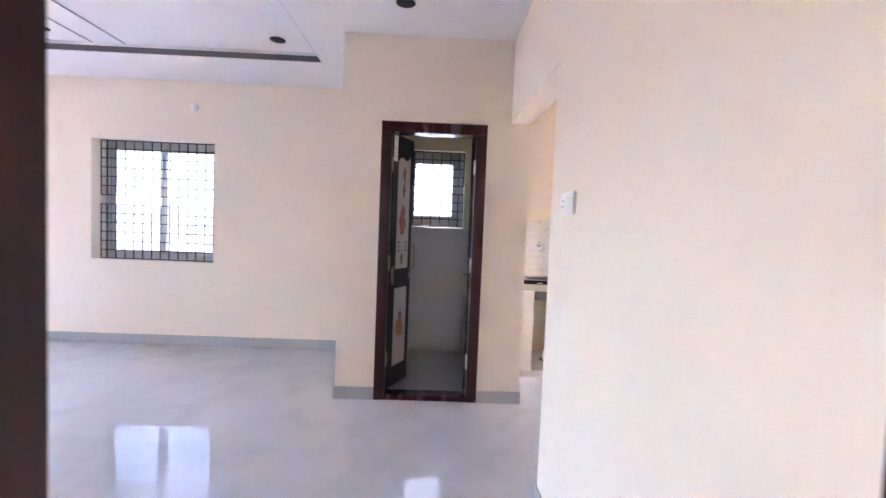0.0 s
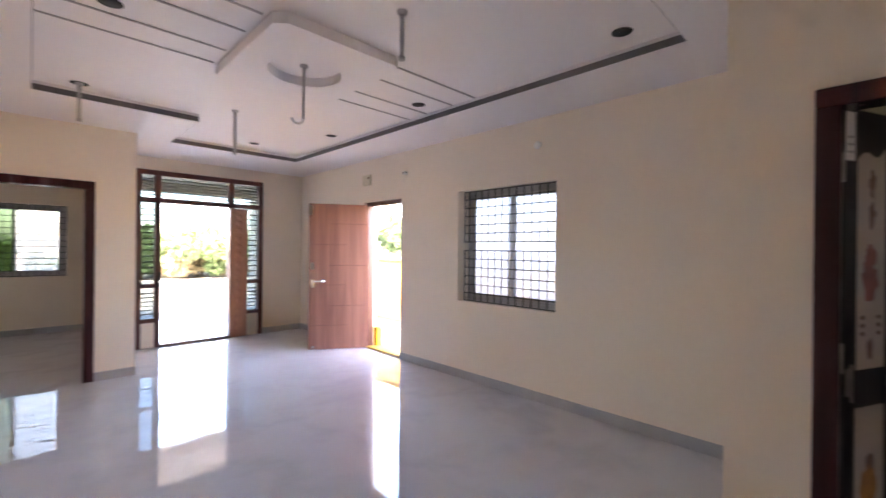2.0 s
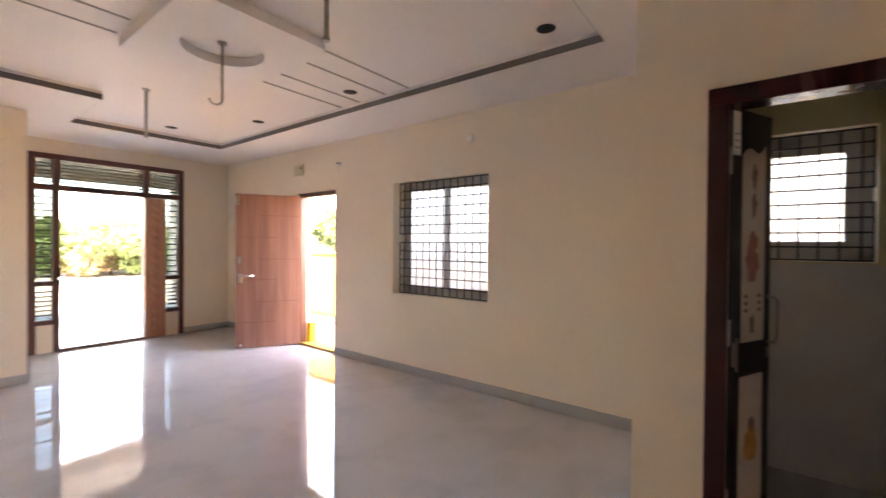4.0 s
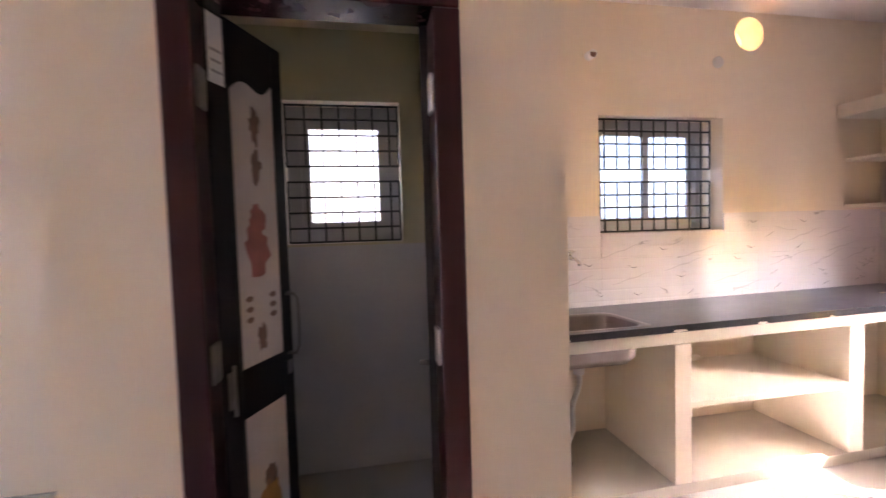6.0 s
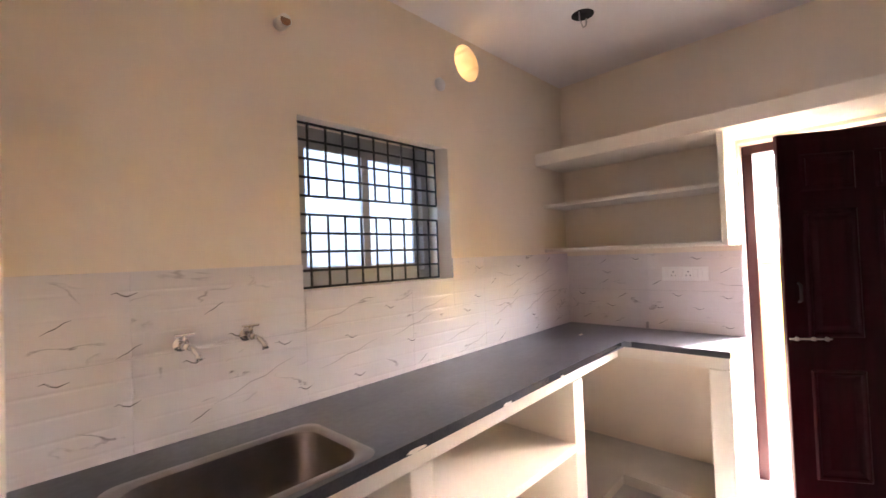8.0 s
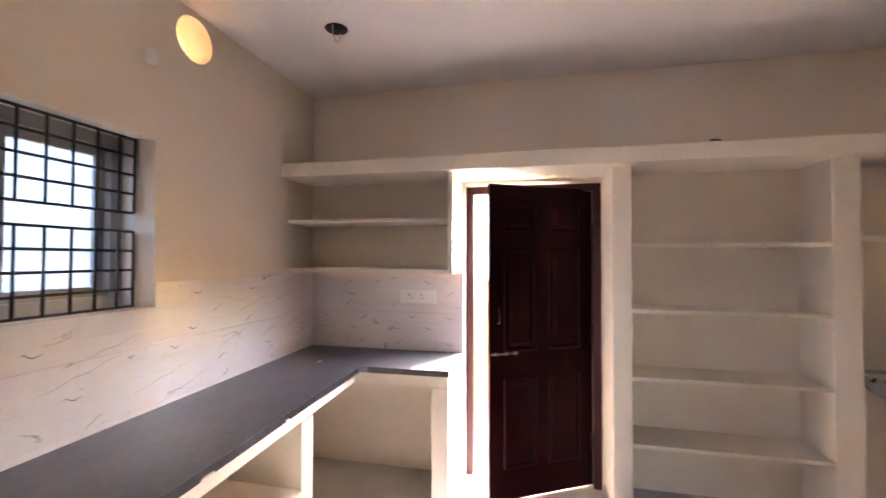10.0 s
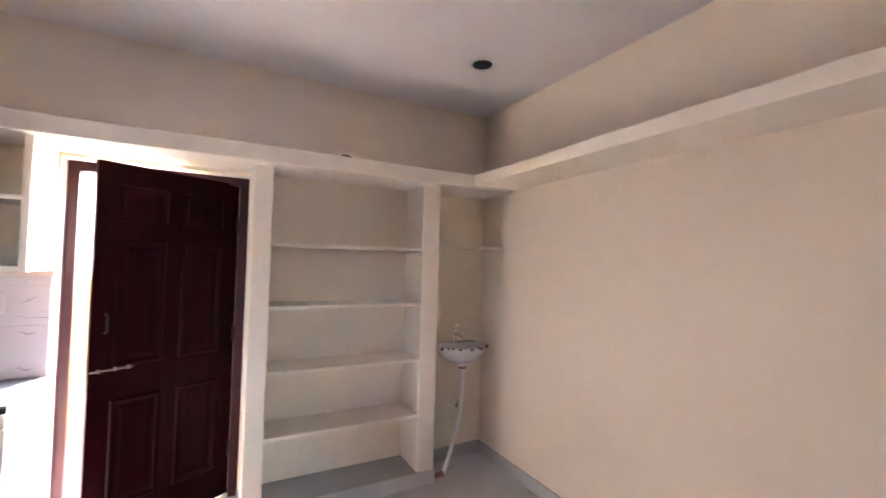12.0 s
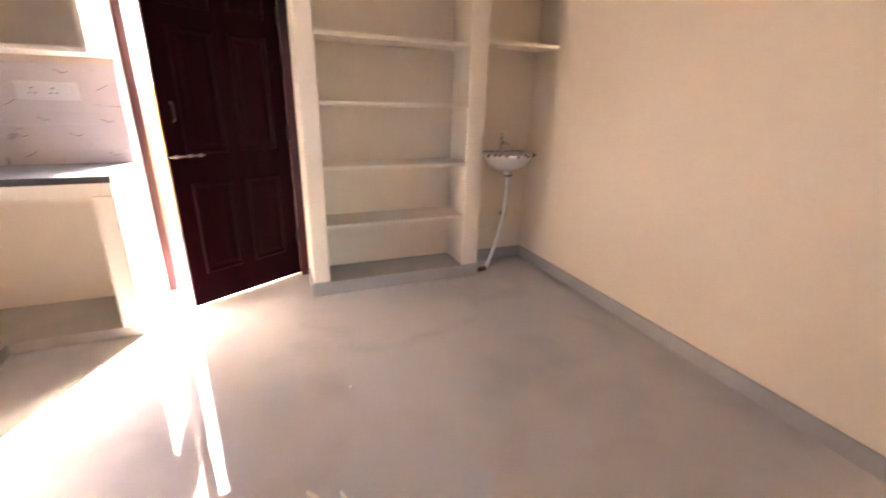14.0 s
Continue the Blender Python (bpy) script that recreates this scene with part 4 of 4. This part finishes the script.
    bmesh.ops.create_icosphere(bm, subdivisions=2, radius=1.0)
    for v in bm.verts:
        v.co = Vector((v.co.x * w / 2, v.co.y * d / 2, max(v.co.z, -0.3) * 0.006 + 0.0018)) * (1 + 0.3 * noise.noise(v.co * 2 + Vector((x, y, 0))))
        v.co.z = max(v.co.z, 0.0)
    part("scrap", bm, SHELF, root)


floor_scrap(2.02, 2.72, 0.07, 0.022, 35)
floor_scrap(1.985, 2.62, 0.05, 0.012, 20)
floor_scrap(2.563, 2.493, 0.014, 0.010, 0)

# ---- kitchen fittings ----
def socket_plate(m, w, h, label, cells):
    root = thing("switch_socket_plate", m, label, "switch plate")
    part("plate", box(0, w, -0.014, 0, 0, h, 0.005), WHITEPLASTIC, root)
    at = 0.014
    for kind, cw in cells:
        if kind == "socket":
            s = part("socket_module", box(at, at + cw - 0.003, -0.018, -0.013, 0.016, h - 0.016, 0.002), WHITEPLASTIC, root)
            for dx, dz, r in ((0.5, 0.72, 0.0045), (0.3, 0.35, 0.0035), (0.7, 0.35, 0.0035)):
                part("pin_hole", tube([(at + cw * dx, -0.0187, h * dz * 0.7 + 0.012), (at + cw * dx, -0.0175, h * dz * 0.7 + 0.012)], r, 10), BLACK, s)
        else:
            s = part("switch_rocker", box(at, at + cw - 0.003, -0.020, -0.013, 0.018, h - 0.018, 0.003), WHITEPLASTIC, root)
        at += cw
    return root


socket_plate(pose(XF - 0.0085, 3.951, 1.25, rz=-90), 0.28, 0.096, "white plastic switch and socket plate on tiles", [("switch", 0.028), ("socket", 0.062), ("switch", 0.028), ("socket", 0.062), ("switch", 0.028), ("switch", 0.028)])
socket_plate(pose(XK, 2.012, 1.402, rz=-90), 0.152, 0.093, "white plastic switch and socket plate on cream wall", [("socket", 0.058), ("switch", 0.022), ("switch", 0.022), ("switch", 0.022)])


def wall_cap(m, r, label, mat=None, bore=0.0):
    root = thing("junction_box", m, label, "junction box")
    part("cap", lathe([(0.001, 0.02), (r * 0.8, 0.02), (r, 0.012), (r, 0.0)], 24), mat or WHITEPLASTIC, root)
    if bore:
        part("bore", lathe([(0.001, 0.0225), (bore, 0.0225), (bore, 0.018)], 20), RUST, root, "dark open pipe end")
    return root


wall_cap(pose(2.504, YW, 2.474, rx=90), 0.038, "round white conduit box cover on the wall")
wall_cap(pose(-2.473, YW, 2.484, rx=90), 0.038, "round white conduit box cover on the wall")
stub = thing("exhaust_pipe_stub", pose(1.556, YW, 2.472), "short white pipe stub with a dark open end", "pipe")
part("pipe", tube([(0, 0, 0), (0, -0.06, -0.006)], 0.027, 18), WHITEPLASTIC, stub)
part("bore", tube([(0, -0.0595, -0.006), (0, -0.061, -0.006)], 0.022, 18), RUST, stub, "dark open pipe end")


def ceiling_hole(x, y, z, r=0.062, wire=False):
    root = thing("downlight_hole_disc", pose(x, y, z), "black disc coloured for the dark of a downlight hole in the ceiling", "light cut-out", "ceiling light cut-outs")
    # The ceiling is uncut; a black disc stands for the hole's shade.
    part("opening", lathe([(0.001, -0.0015), (r, -0.0015), (r, 0.0)], 28), BLACK, root)
    part("rim", lathe([(r, -0.0005), (r + 0.004, -0.003), (r + 0.007, 0.0)], 28), CEIL, root)
    if wire:
        part("wire", tube([(-0.045, 0, 0), (-0.04, 0, -0.045), (0.0, 0, -0.075), (0.04, 0, -0.045), (0.045, 0, 0)], 0.0032, 8), GREYPLASTIC, root, "thin hanging wire loop")
    return root


ceiling_hole(3.05, 4.04, ZK, wire=True)
ceiling_hole(3.11, 1.295, ZK)
for x, y in ((-1.30, 3.77), (-3.20, 3.76), (-4.79, 3.75), (-5.88, 3.25), (-4.87, 1.45), (-3.20, 1.475)):
    ceiling_hole(x, y, ZT)
ceiling_hole(-0.19, 2.95, ZC)

# ---- wall tiling over the worktop ----
tiling = structure("wall_tiling", wall_bm("y", YW - 0.004, YW, XK2, XF, 0.872, 1.463, [(KITWIN[0], KITWIN[1], KITWIN[2], 1.463)]), GROUT, "white marble-look wall tiles above the worktop", "wall tiles")
tiling_east = structure("wall_tiling_east", wall_bm("x", XF - 0.004, XF, 3.492, YW - 0.004, 0.902, 1.440), GROUT, "white marble-look wall tiles above the worktop", "wall tiles")
J, V = 0.0012, 0.0002
edges = [XK2] + [1.027 + 0.6 * k for k in range(5)] + [XF - 0.008]
for a, b in zip(edges, edges[1:]):
    part("tile", box(a + V, b - V, YW - 0.010, YW - 0.003, 0.872, 1.182 - J, 0.0006, 1), WALLTILE, tiling)
    for c, d, top in ((a, min(b, KITWIN[0]), 1.463), (max(a, KITWIN[0]), min(b, KITWIN[1]), KITWIN[2]), (max(a, KITWIN[1]), b, 1.463)):
        if d - c > 0.02:
            part("tile", box(c + V, d - V, YW - 0.010, YW - 0.003, 1.182 + J, top, 0.0006, 1), WALLTILE, tiling)
for a, b in ((3.494, 4.05), (4.05, YW - 0.010)):
    for c, d in ((0.872, 1.182 - J), (1.182 + J, 1.440)):
        part("tile", box(XF - 0.010, XF - 0.003, a + V, b - V, c, d, 0.0006, 1), WALLTILE, tiling_east)


def vein(pts, w):
    """A thin printed stroke in the x-z plane that tapers to both ends."""
    bm = bmesh.new()
    n = len(pts)
    rows = [(bm.verts.new((x, 0, z + w * (0.25 + math.sin(math.pi * k / (n - 1))))), bm.verts.new((x, 0, z))) for k, (x, z) in enumerate(pts)]
    for a, b in zip(rows, rows[1:]):
        bm.faces.new((a[0], a[1], b[1], b[0]))
    for f in bm.faces:
        f.normal_update()
        if f.normal.y > 0:
            f.normal_flip()
    return bm


BIRD = [mesh_of("vein_mark", vein([(-0.036, 0.010), (-0.022, 0.013), (-0.010, 0.002), (0.004, -0.004), (0.018, 0.001), (0.034, 0.008)], 0.0035), TILEPRINT),
        mesh_of("vein_mark", vein([(-0.03, -0.014), (-0.012, -0.004), (0.004, 0.001), (0.022, 0.016), (0.04, 0.022)], 0.003), TILEPRINT)]
LONGVEIN = mesh_of("vein_mark", vein([(-0.16, -0.045), (-0.09, -0.03), (-0.03, -0.004), (0.03, 0.004), (0.08, 0.03), (0.15, 0.05)], 0.004), TILEPRINT_PALE)
rnd = random.Random(21)
for row, z0 in enumerate((0.94, 1.035, 1.13, 1.215, 1.30, 1.40)):
    x = XK2 + 0.10 + 0.17 * (row % 2)
    while x < XF - 0.06:
        z = z0 + 0.03 * (rnd.random() - 0.5)
        if not (KITWIN[0] - 0.18 < x < KITWIN[1] + 0.05 and z > KITWIN[2] - 0.07):
            pick = rnd.random()
            if pick < 0.62:
                part("vein_mark", BIRD[int(pick * 100) % 2], TILEPRINT, tiling, m=pose(x, YW - 0.0104, z, 0, 8 * (rnd.random() - 0.5), 0))
            elif x + 0.17 < XF and x - 0.17 > XK2 and z < 1.38:
                part("vein_mark", LONGVEIN, TILEPRINT_PALE, tiling, m=pose(x, YW - 0.0103, z, 0, 10 * (rnd.random() - 0.5), 0))
        x += 0.27 + 0.16 * rnd.random()
for row, z0 in enumerate((0.96, 1.06, 1.14, 1.23, 1.31, 1.39)):
    y = 3.58 + 0.16 * (row % 2)
    while y < YW - 0.08:
        if not (3.64 < y < 3.99 and 1.20 < z0 < 1.37):
            pick = rnd.random()
            part("vein_mark", BIRD[int(pick * 100) % 2], TILEPRINT, tiling_east, m=pose(XF - 0.0104, y, z0 + 0.02 * (rnd.random() - 0.5), 0, 0, -90))
        y += 0.24 + 0.18 * rnd.random()

# ---- side door of the hall ----
door_frame("door_frame_side", pose(SIDEDOOR[0], 4.705, 0, 0, 0, 0), SIDEDOOR[1] - SIDEDOOR[0], 2.136, FRAMEWOOD, "brown wooden side door frame", 0.06, 0.10)
structure("trim_side_threshold", box(SIDEDOOR[0] + 0.06, SIDEDOOR[1] - 0.06, YW + 0.02, YW2 + 0.02, 0.0, 0.03, 0.004, 1), YELLOW, "pale yellow painted door threshold", "threshold")
sdoor = thing("side_door", pose(-5.365, 4.695, 0.012, rz=-121.0), "open teak veneer flush door with thin grooves", "door")
part("slab", box(0, 0.83, -0.038, 0, 0, 2.085, 0.003, 1), TEAK, sdoor)
for x0, x1, z in ((0.02, 0.55, 1.80), (0.30, 0.80, 1.50), (0.02, 0.55, 1.20), (0.30, 0.80, 0.92), (0.02, 0.55, 0.62), (0.30, 0.80, 0.34)):
    part("groove", box(x0, x1, -0.001, 0.0008, z - 0.002, z + 0.002), FRAMEWOOD, sdoor, "thin brown groove")
lk = part("lock_plate", box(0.747, 0.793, 0, 0.006, 0.885, 1.0, 0.002, 1), CHROME, sdoor, "chrome lock plate")
part("lever", tube([(0.77, 0.004, 0.975), (0.77, 0.045, 0.975), (0.75, 0.054, 0.975), (0.60, 0.054, 0.975)], 0.0115, 10), CHROME, lk)
part("keyhole", tube([(0.77, 0.005, 0.915), (0.77, 0.010, 0.915)], 0.010, 12), CHROME, lk)
part("night_latch", box(0.755, 0.80, 0, 0.028, 1.14, 1.24, 0.004), CHROME, sdoor, "chrome night latch")
part("tower_bolt", box(0.785, 0.83, -0.002, 0.02, 1.92, 2.06, 0.003), CHROME, sdoor, "steel tower bolt at the top")
part("door_stopper", tube([(0.76, 0, 0.05), (0.76, 0.06, 0.045)], [0.012, 0.016], 12), CHROME, sdoor, "chrome door stopper")
for x in (-5.347, ):
    bx = thing("electrical_box", pose(x, YW, 2.40), "cream electrical box with a dark hole on the wall", "electrical box")
    part("plate", box(-0.10, 0.09, -0.028, 0, -0.02, 0.13, 0.005), IVORY, bx)
    part("knockout", tube([(0.055, -0.0295, 0.08), (0.055, -0.027, 0.08)], 0.019, 14), RUST, bx, "dark knockout hole")
stub2 = thing("conduit_stub", pose(-4.47, YW, 2.455), "short conduit stub with hanging wire end", "pipe")
part("pipe", tube([(0, 0, 0), (0, -0.05, 0)], 0.02, 14), WHITEPLASTIC, stub2)
part("bore", tube([(0, -0.0495, 0), (0, -0.051, 0)], 0.015, 14), RUST, stub2, "dark open pipe end")
part("wire", tube([(0, -0.045, 0), (0.01, -0.06, -0.05), (0.005, -0.04, -0.13)], 0.003, 6), WHITEPLASTIC, stub2, "thin white wire")

# ---- entrance door ----
ent = thing("door_frame_entrance", pose(XM, 0, 0), "dark maroon entrance frame with barred sidelights and fanlight", "door frame", kind="structure")
for y in (2.21, 2.445, 3.44, 3.903):
    part("post", box(-0.11, 0.012, y, y + 0.072, 0.0, 2.49, 0.004, 1), ENTRYWOOD, ent)
part("head", box(-0.11, 0.013, 2.21, 3.975, 2.49, 2.56, 0.004, 1), ENTRYWOOD, ent)
part("transom", box(-0.108, 0.010, 2.282, 3.903, 2.095, 2.165, 0.004, 1), ENTRYWOOD, ent)
part("threshold", box(-0.11, 0.010, 2.517, 3.44, 0.0, 0.035, 0.004, 1), TEAK, ent, "reddish brown wooden threshold")
for a, b in ((2.282, 2.445), (3.512, 3.903)):
    part("sill", box(-0.108, 0.008, a, b, 0.36, 0.42, 0.004, 1), ENTRYWOOD, ent)
    part("mid_rail", box(-0.108, 0.008, a, b, 0.86, 0.92, 0.004, 1), ENTRYWOOD, ent)
    structure("wall_entrance_apron", box(XM2, XM - 0.002, a, b, 0.0, 0.36), CREAM, "cream wall below the sidelight", "wall")
    rod = mesh_of("rod", tube([(-0.05, a, 0), (-0.05, b, 0)], 0.008, 6), GRILLE)
    for z in [0.48 + 0.06 * k for k in range(6)] + [0.98 + 0.085 * k for k in range(13)]:
        part("rod", rod, GRILLE, ent, m=Matrix.Translation((0, 0, z)))
    p = part("pane", box(-0.08, -0.076, a, b, 0.42, 2.095), BLUISH, ent)
    p.visible_shadow = False
for a, b in ((2.282, 2.445), (2.517, 3.44), (3.512, 3.903)):
    rod = mesh_of("rod", tube([(-0.05, a, 0), (-0.05, b, 0)], 0.008, 6), GRILLE)
    for k in range(6):
        part("rod", rod, GRILLE, ent, m=Matrix.Translation((0, 0, 2.21 + 0.046 * k)))
    p = part("pane", box(-0.08, -0.076, a, b, 2.165, 2.49), BLUISH, ent)
    p.visible_shadow = False
leaf = thing("carved_door_leaf", pose(XM + 0.02, 3.445, 0.01), "narrow carved teak door leaf folded beside the entrance", "door")
part("slab", box(0, 0.035, 0, 0.265, 0, 2.07, 0.003, 1), TEAK_CARVED, leaf)
for z, h in ((0.08, 0.40), (0.53, 0.40), (0.98, 0.25), (1.28, 0.35), (1.68, 0.32)):
    pl = part("carved_panel", box(0.034, 0.045, 0.045, 0.22, z, z + h, 0.006), TEAK_CARVED, leaf)
    n = 2 if h < 0.3 else 3
    for k in range(n):
        bm = bmesh.new()
        bmesh.ops.create_icosphere(bm, subdivisions=2, radius=1)
        for v in bm.verts:
            v.co = Vector((v.co.x * 0.008, v.co.y * 0.05, v.co.z * h / n * 0.36))
        part("carved_boss", bm, TEAK_CARVED, pl, m=Matrix.Translation((0.045, 0.1325, z + h * (k + 0.5) / n)))
lockp = thing("entrance_lock", pose(XM + 0.012, 2.50, 0.98), "dark metal lock on the entrance post", "lock")
part("plate", box(0, 0.008, -0.02, 0.02, -0.11, 0.11, 0.002, 1), GRILLE, lockp)
part("knob", lathe([(0.001, 0.05), (0.02, 0.045), (0.024, 0.03), (0.01, 0.01), (0.012, 0.0)], 16), CHROME, lockp, m=pose(0.008, 0, -0.03, ry=90))

# ---- ceiling features of the hall ----
def round_recess(x0, x1, y0, y1, z0, z1, cx, cy, r, n=48):
    """A lowered ceiling board with a round recess cut through it."""
    bm = bmesh.new()
    loops = []
    for z in (z0, z1):
        inner, outer = [], []
        for k in range(n):
            a = 2 * math.pi * (k + 0.5) / n
            c, s = math.cos(a), math.sin(a)
            fx = ((x1 - cx) if c > 0 else (cx - x0)) / max(abs(c), 1e-6)
            fy = ((y1 - cy) if s > 0 else (cy - y0)) / max(abs(s), 1e-6)
            f = min(fx, fy)
            inner.append(bm.verts.new((cx + r * c, cy + r * s, z)))
            outer.append(bm.verts.new((cx + f * c, cy + f * s, z)))
        loops.append((inner, outer))
    (i0, o0), (i1, o1) = loops
    for k in range(n):
        j = (k + 1) % n
        bm.faces.new((o0[k], i0[k], i0[j], o0[j]))
        bm.faces.new((i0[k], i1[k], i1[j], i0[j]))
        bm.faces.new((o0[j], o1[j], o1[k], o0[k]))
    bmesh.ops.recalc_face_normals(bm, faces=bm.faces[:])
    return bm


structure("ceiling_panel", round_recess(-3.74, -2.57, 2.15, 3.06, ZC + 0.012, ZT, -3.15, 2.605, 0.26), CEIL, "lowered white ceiling panel with a round recess", "ceiling panel")


def hanging_rod(x, y, z, length, hook):
    root = thing("fan_rod", pose(x, y, z), "grey hanging fan rod with a hook end" if hook else "grey conduit pipe hanging from the ceiling", "fan rod")
    part("cup", lathe([(0.03, 0.0), (0.028, -0.015), (0.012, -0.02)], 18), GREYPLASTIC, root)
    part("rod", tube([(0, 0, -0.01), (0, 0, -length)], 0.0085 if hook else 0.013, 10), GREYPLASTIC, root)
    if hook:
        part("hook", tube([(0.39 * 0.04 * (math.cos(a) - 1), 0.92 * 0.04 * (math.cos(a) - 1), -length + 0.04 * math.sin(a)) for a in [-math.pi * k / 8 for k in range(9)]], 0.009, 8), WHITEPLASTIC, root)
    else:
        part("end_socket", tube([(0, 0, -length), (0, 0, -length - 0.02)], 0.018, 10), GREYPLASTIC, root)
    return root


hanging_rod(-3.18, 2.61, ZT, 0.40, True)
hanging_rod(-2.10, 2.673, ZT, 0.26, False)
hanging_rod(-4.652, 2.61, ZT, 0.42, False)
hanging_rod(-4.858, 1.45, ZT, 0.30, False)

# ---- outside ----
structure("roof_porch", box(-10.1, XM2, YP - 0.5, YW2 + 0.4, 2.72, 2.86, 0.01, 1), CREAM, "cream painted porch slab over the entrance", "roof")
structure("trim_porch_beam", box(-10.1, -9.9, YP - 0.5, YW2 + 0.4, 2.53, 2.72, 0.01, 1), CREAM, "cream painted edge beam of the porch", "trim")
structure("ground", box(-400, 400, -400, 400, -0.6, -0.22), SAND, "dry pale sandy ground reaching the horizon", "ground")
structure("pavement_apron", box(-11.5, XM2, YP - 0.5, YW2 + 1.2, -0.219, -0.06, 0.01, 1), APRON, "grey cement apron before the entrance", "pavement")
structure("pavement_side", box(XM2, XF2 + 1.6, YW2, 6.35, -0.219, -0.08, 0.01, 1), APRON, "grey cement passage beside the house", "pavement")
structure("pavement_kitchen", box(XF2, 5.5, -3.2, YW2, -0.219, -0.08, 0.01, 1), APRON, "grey cement passage beside the kitchen", "pavement")


def compound_wall(name, x0, x1, y0, y1, top):
    w = thing(name, pose(0, 0, 0), "yellow painted compound wall with a grey base band", "boundary wall")
    part("panel", box(x0, x1, y0, y1, -0.219, top, 0.01, 1), YELLOW, w)
    part("base_band", box(x0 - 0.01, x1 + 0.01, y0 - 0.012, y1 + 0.012, -0.218, 0.02, 0.006, 1), APRON, w, "dark grey base band")
    part("coping", box(x0 - 0.02, x1 + 0.02, y0 - 0.025, y1 + 0.025, top, top + 0.05, 0.008, 1), YELLOW, w)
    return w


compound_wall("compound_wall", -8.6, 5.9, 6.3, 6.45, 1.22)
compound_wall("compound_wall", 5.6, 5.75, -6.0, 6.25, 1.30)
ypost = thing("yellow_block", pose(-5.365, 4.86, 0.03), "bright yellow painted block at the foot of the side door jamb", "block")
part("block", box(-0.004, 0.085, -0.05, 0.04, 0, 0.27, 0.008), BRIGHTYELLOW, ypost)
for x, y, w, h in ((-5.0, 6.05, 0.5, 0.10), (-4.6, 5.95, 0.35, 0.14), (-5.5, 6.1, 0.4, 0.12)):
    st = thing("stone_block", pose(x, y, -0.08), "dark rough stone lying by the yellow wall", "stone", "stones by the wall")
    bm = bmesh.new()
    bmesh.ops.create_icosphere(bm, subdivisions=3, radius=1)
    for v in bm.verts:
        v.co = Vector((v.co.x * w / 2, v.co.y * 0.12, max(v.co.z, -0.6) * h + 0.6 * h)) * (1 + 0.25 * noise.noise(v.co * 2 + Vector((x, y, 0))))
        v.co.z = max(v.co.z, 0)
    part("stone", bm, APRON, st)


def leaf_cloud(rnd, centres, count, size, mat_name, mat):
    """Many small leaves scattered round clump centres (x, y, z, radius)."""
    verts, faces = [], []
    for cx, cy, cz, r in centres:
        for _ in range(count):
            d = Vector((rnd.gauss(0, 1), rnd.gauss(0, 1), rnd.gauss(0, 0.8)))
            d = d.normalized() * r * (rnd.random() ** 0.45)
            p = Vector((cx, cy, cz)) + d
            a = Vector((rnd.gauss(0, 1), rnd.gauss(0, 1), rnd.gauss(0, 1))).normalized()
            b = a.orthogonal().normalized()
            s = size * (0.6 + 0.8 * rnd.random())
            i = len(verts)
            verts += [p - a * s, p + b * s * 0.4, p + a * s, p - b * s * 0.4]
            faces.append((i, i + 1, i + 2, i + 3))
    me = bpy.data.meshes.new(mat_name)
    me.from_pydata(verts, [], faces)
    me.materials.append(mat)
    return me


def tree(x, y, h, seed, mat, label):
    rnd = random.Random(seed)
    root = thing("tree", pose(x, y, -0.22), label, "tree", "trees beyond the wall")
    part("trunk", tube([(0, 0, 0), (0.05, 0.03, h * 0.25), (-0.04, 0.05, h * 0.5)], [0.11, 0.085, 0.06], 10), BARK, root)
    centres = []
    for k in range(9):
        a, e = rnd.random() * 6.28, 0.25 + rnd.random() * 0.55
        r = h * (0.22 + 0.16 * rnd.random())
        tip = (math.cos(a) * r, math.sin(a) * r, h * (0.45 + e * 0.5))
        part("limb", tube([(-0.03, 0.04, h * 0.42), (tip[0] * 0.5, tip[1] * 0.5, (h * 0.45 + tip[2]) / 2), tip], [0.05, 0.03, 0.012], 6), BARK, root)
        centres.append((*tip, h * (0.11 + 0.07 * rnd.random())))
        centres.append((tip[0] * 0.6, tip[1] * 0.6, tip[2] + h * 0.06, h * 0.12))
    part("crown", leaf_cloud(rnd, centres, 260, 0.085, "crown", mat), mat, root)
    return root


def bush(x, y, h, seed, mat, label):
    rnd = random.Random(seed)
    root = thing("bush", pose(x, y, -0.22), label, "bush", "scrub beyond the entrance")
    for k in range(5):
        a = rnd.random() * 6.28
        part("stem", tube([(0, 0, 0), (0.3 * h * math.cos(a), 0.3 * h * math.sin(a), 0.5 * h)], [0.02, 0.008], 6), BARK, root)
    centres = [(rnd.gauss(0, 0.45) * h, rnd.gauss(0, 0.45) * h, h * (0.3 + 0.5 * rnd.random()), h * (0.22 + 0.12 * rnd.random())) for _ in range(9)]
    part("leaves", leaf_cloud(rnd, centres, 420, 0.10 + 0.015 * h, "leaves", mat), mat, root)
    return root


tree(-12.2, 9.6, 2.9, 1, LEAF, "leafy green tree beyond the yellow wall")
tree(-30.5, 21.5, 4.5, 2, LEAF, "leafy green tree beyond the yellow wall")
rnd = random.Random(11)
for k in range(30):
    x = -24 - 16 * rnd.random()
    y = 1.2 - (x + 0.2) * (0.15 + 0.24 * rnd.random())
    dry = rnd.random() < 0.4
    bush(x, y, 1.7 + 1.7 * rnd.random(), 40 + k, DRYLEAF if dry else LEAF, "dry yellowish scrub bush on open ground" if dry else "green scrub bush on open ground")
for k in range(4):
    bush(-20 - 5 * rnd.random(), -2.5 + 3.0 * rnd.random(), 1.6 + rnd.random(), 80 + k, LEAF, "green scrub bush on open ground")
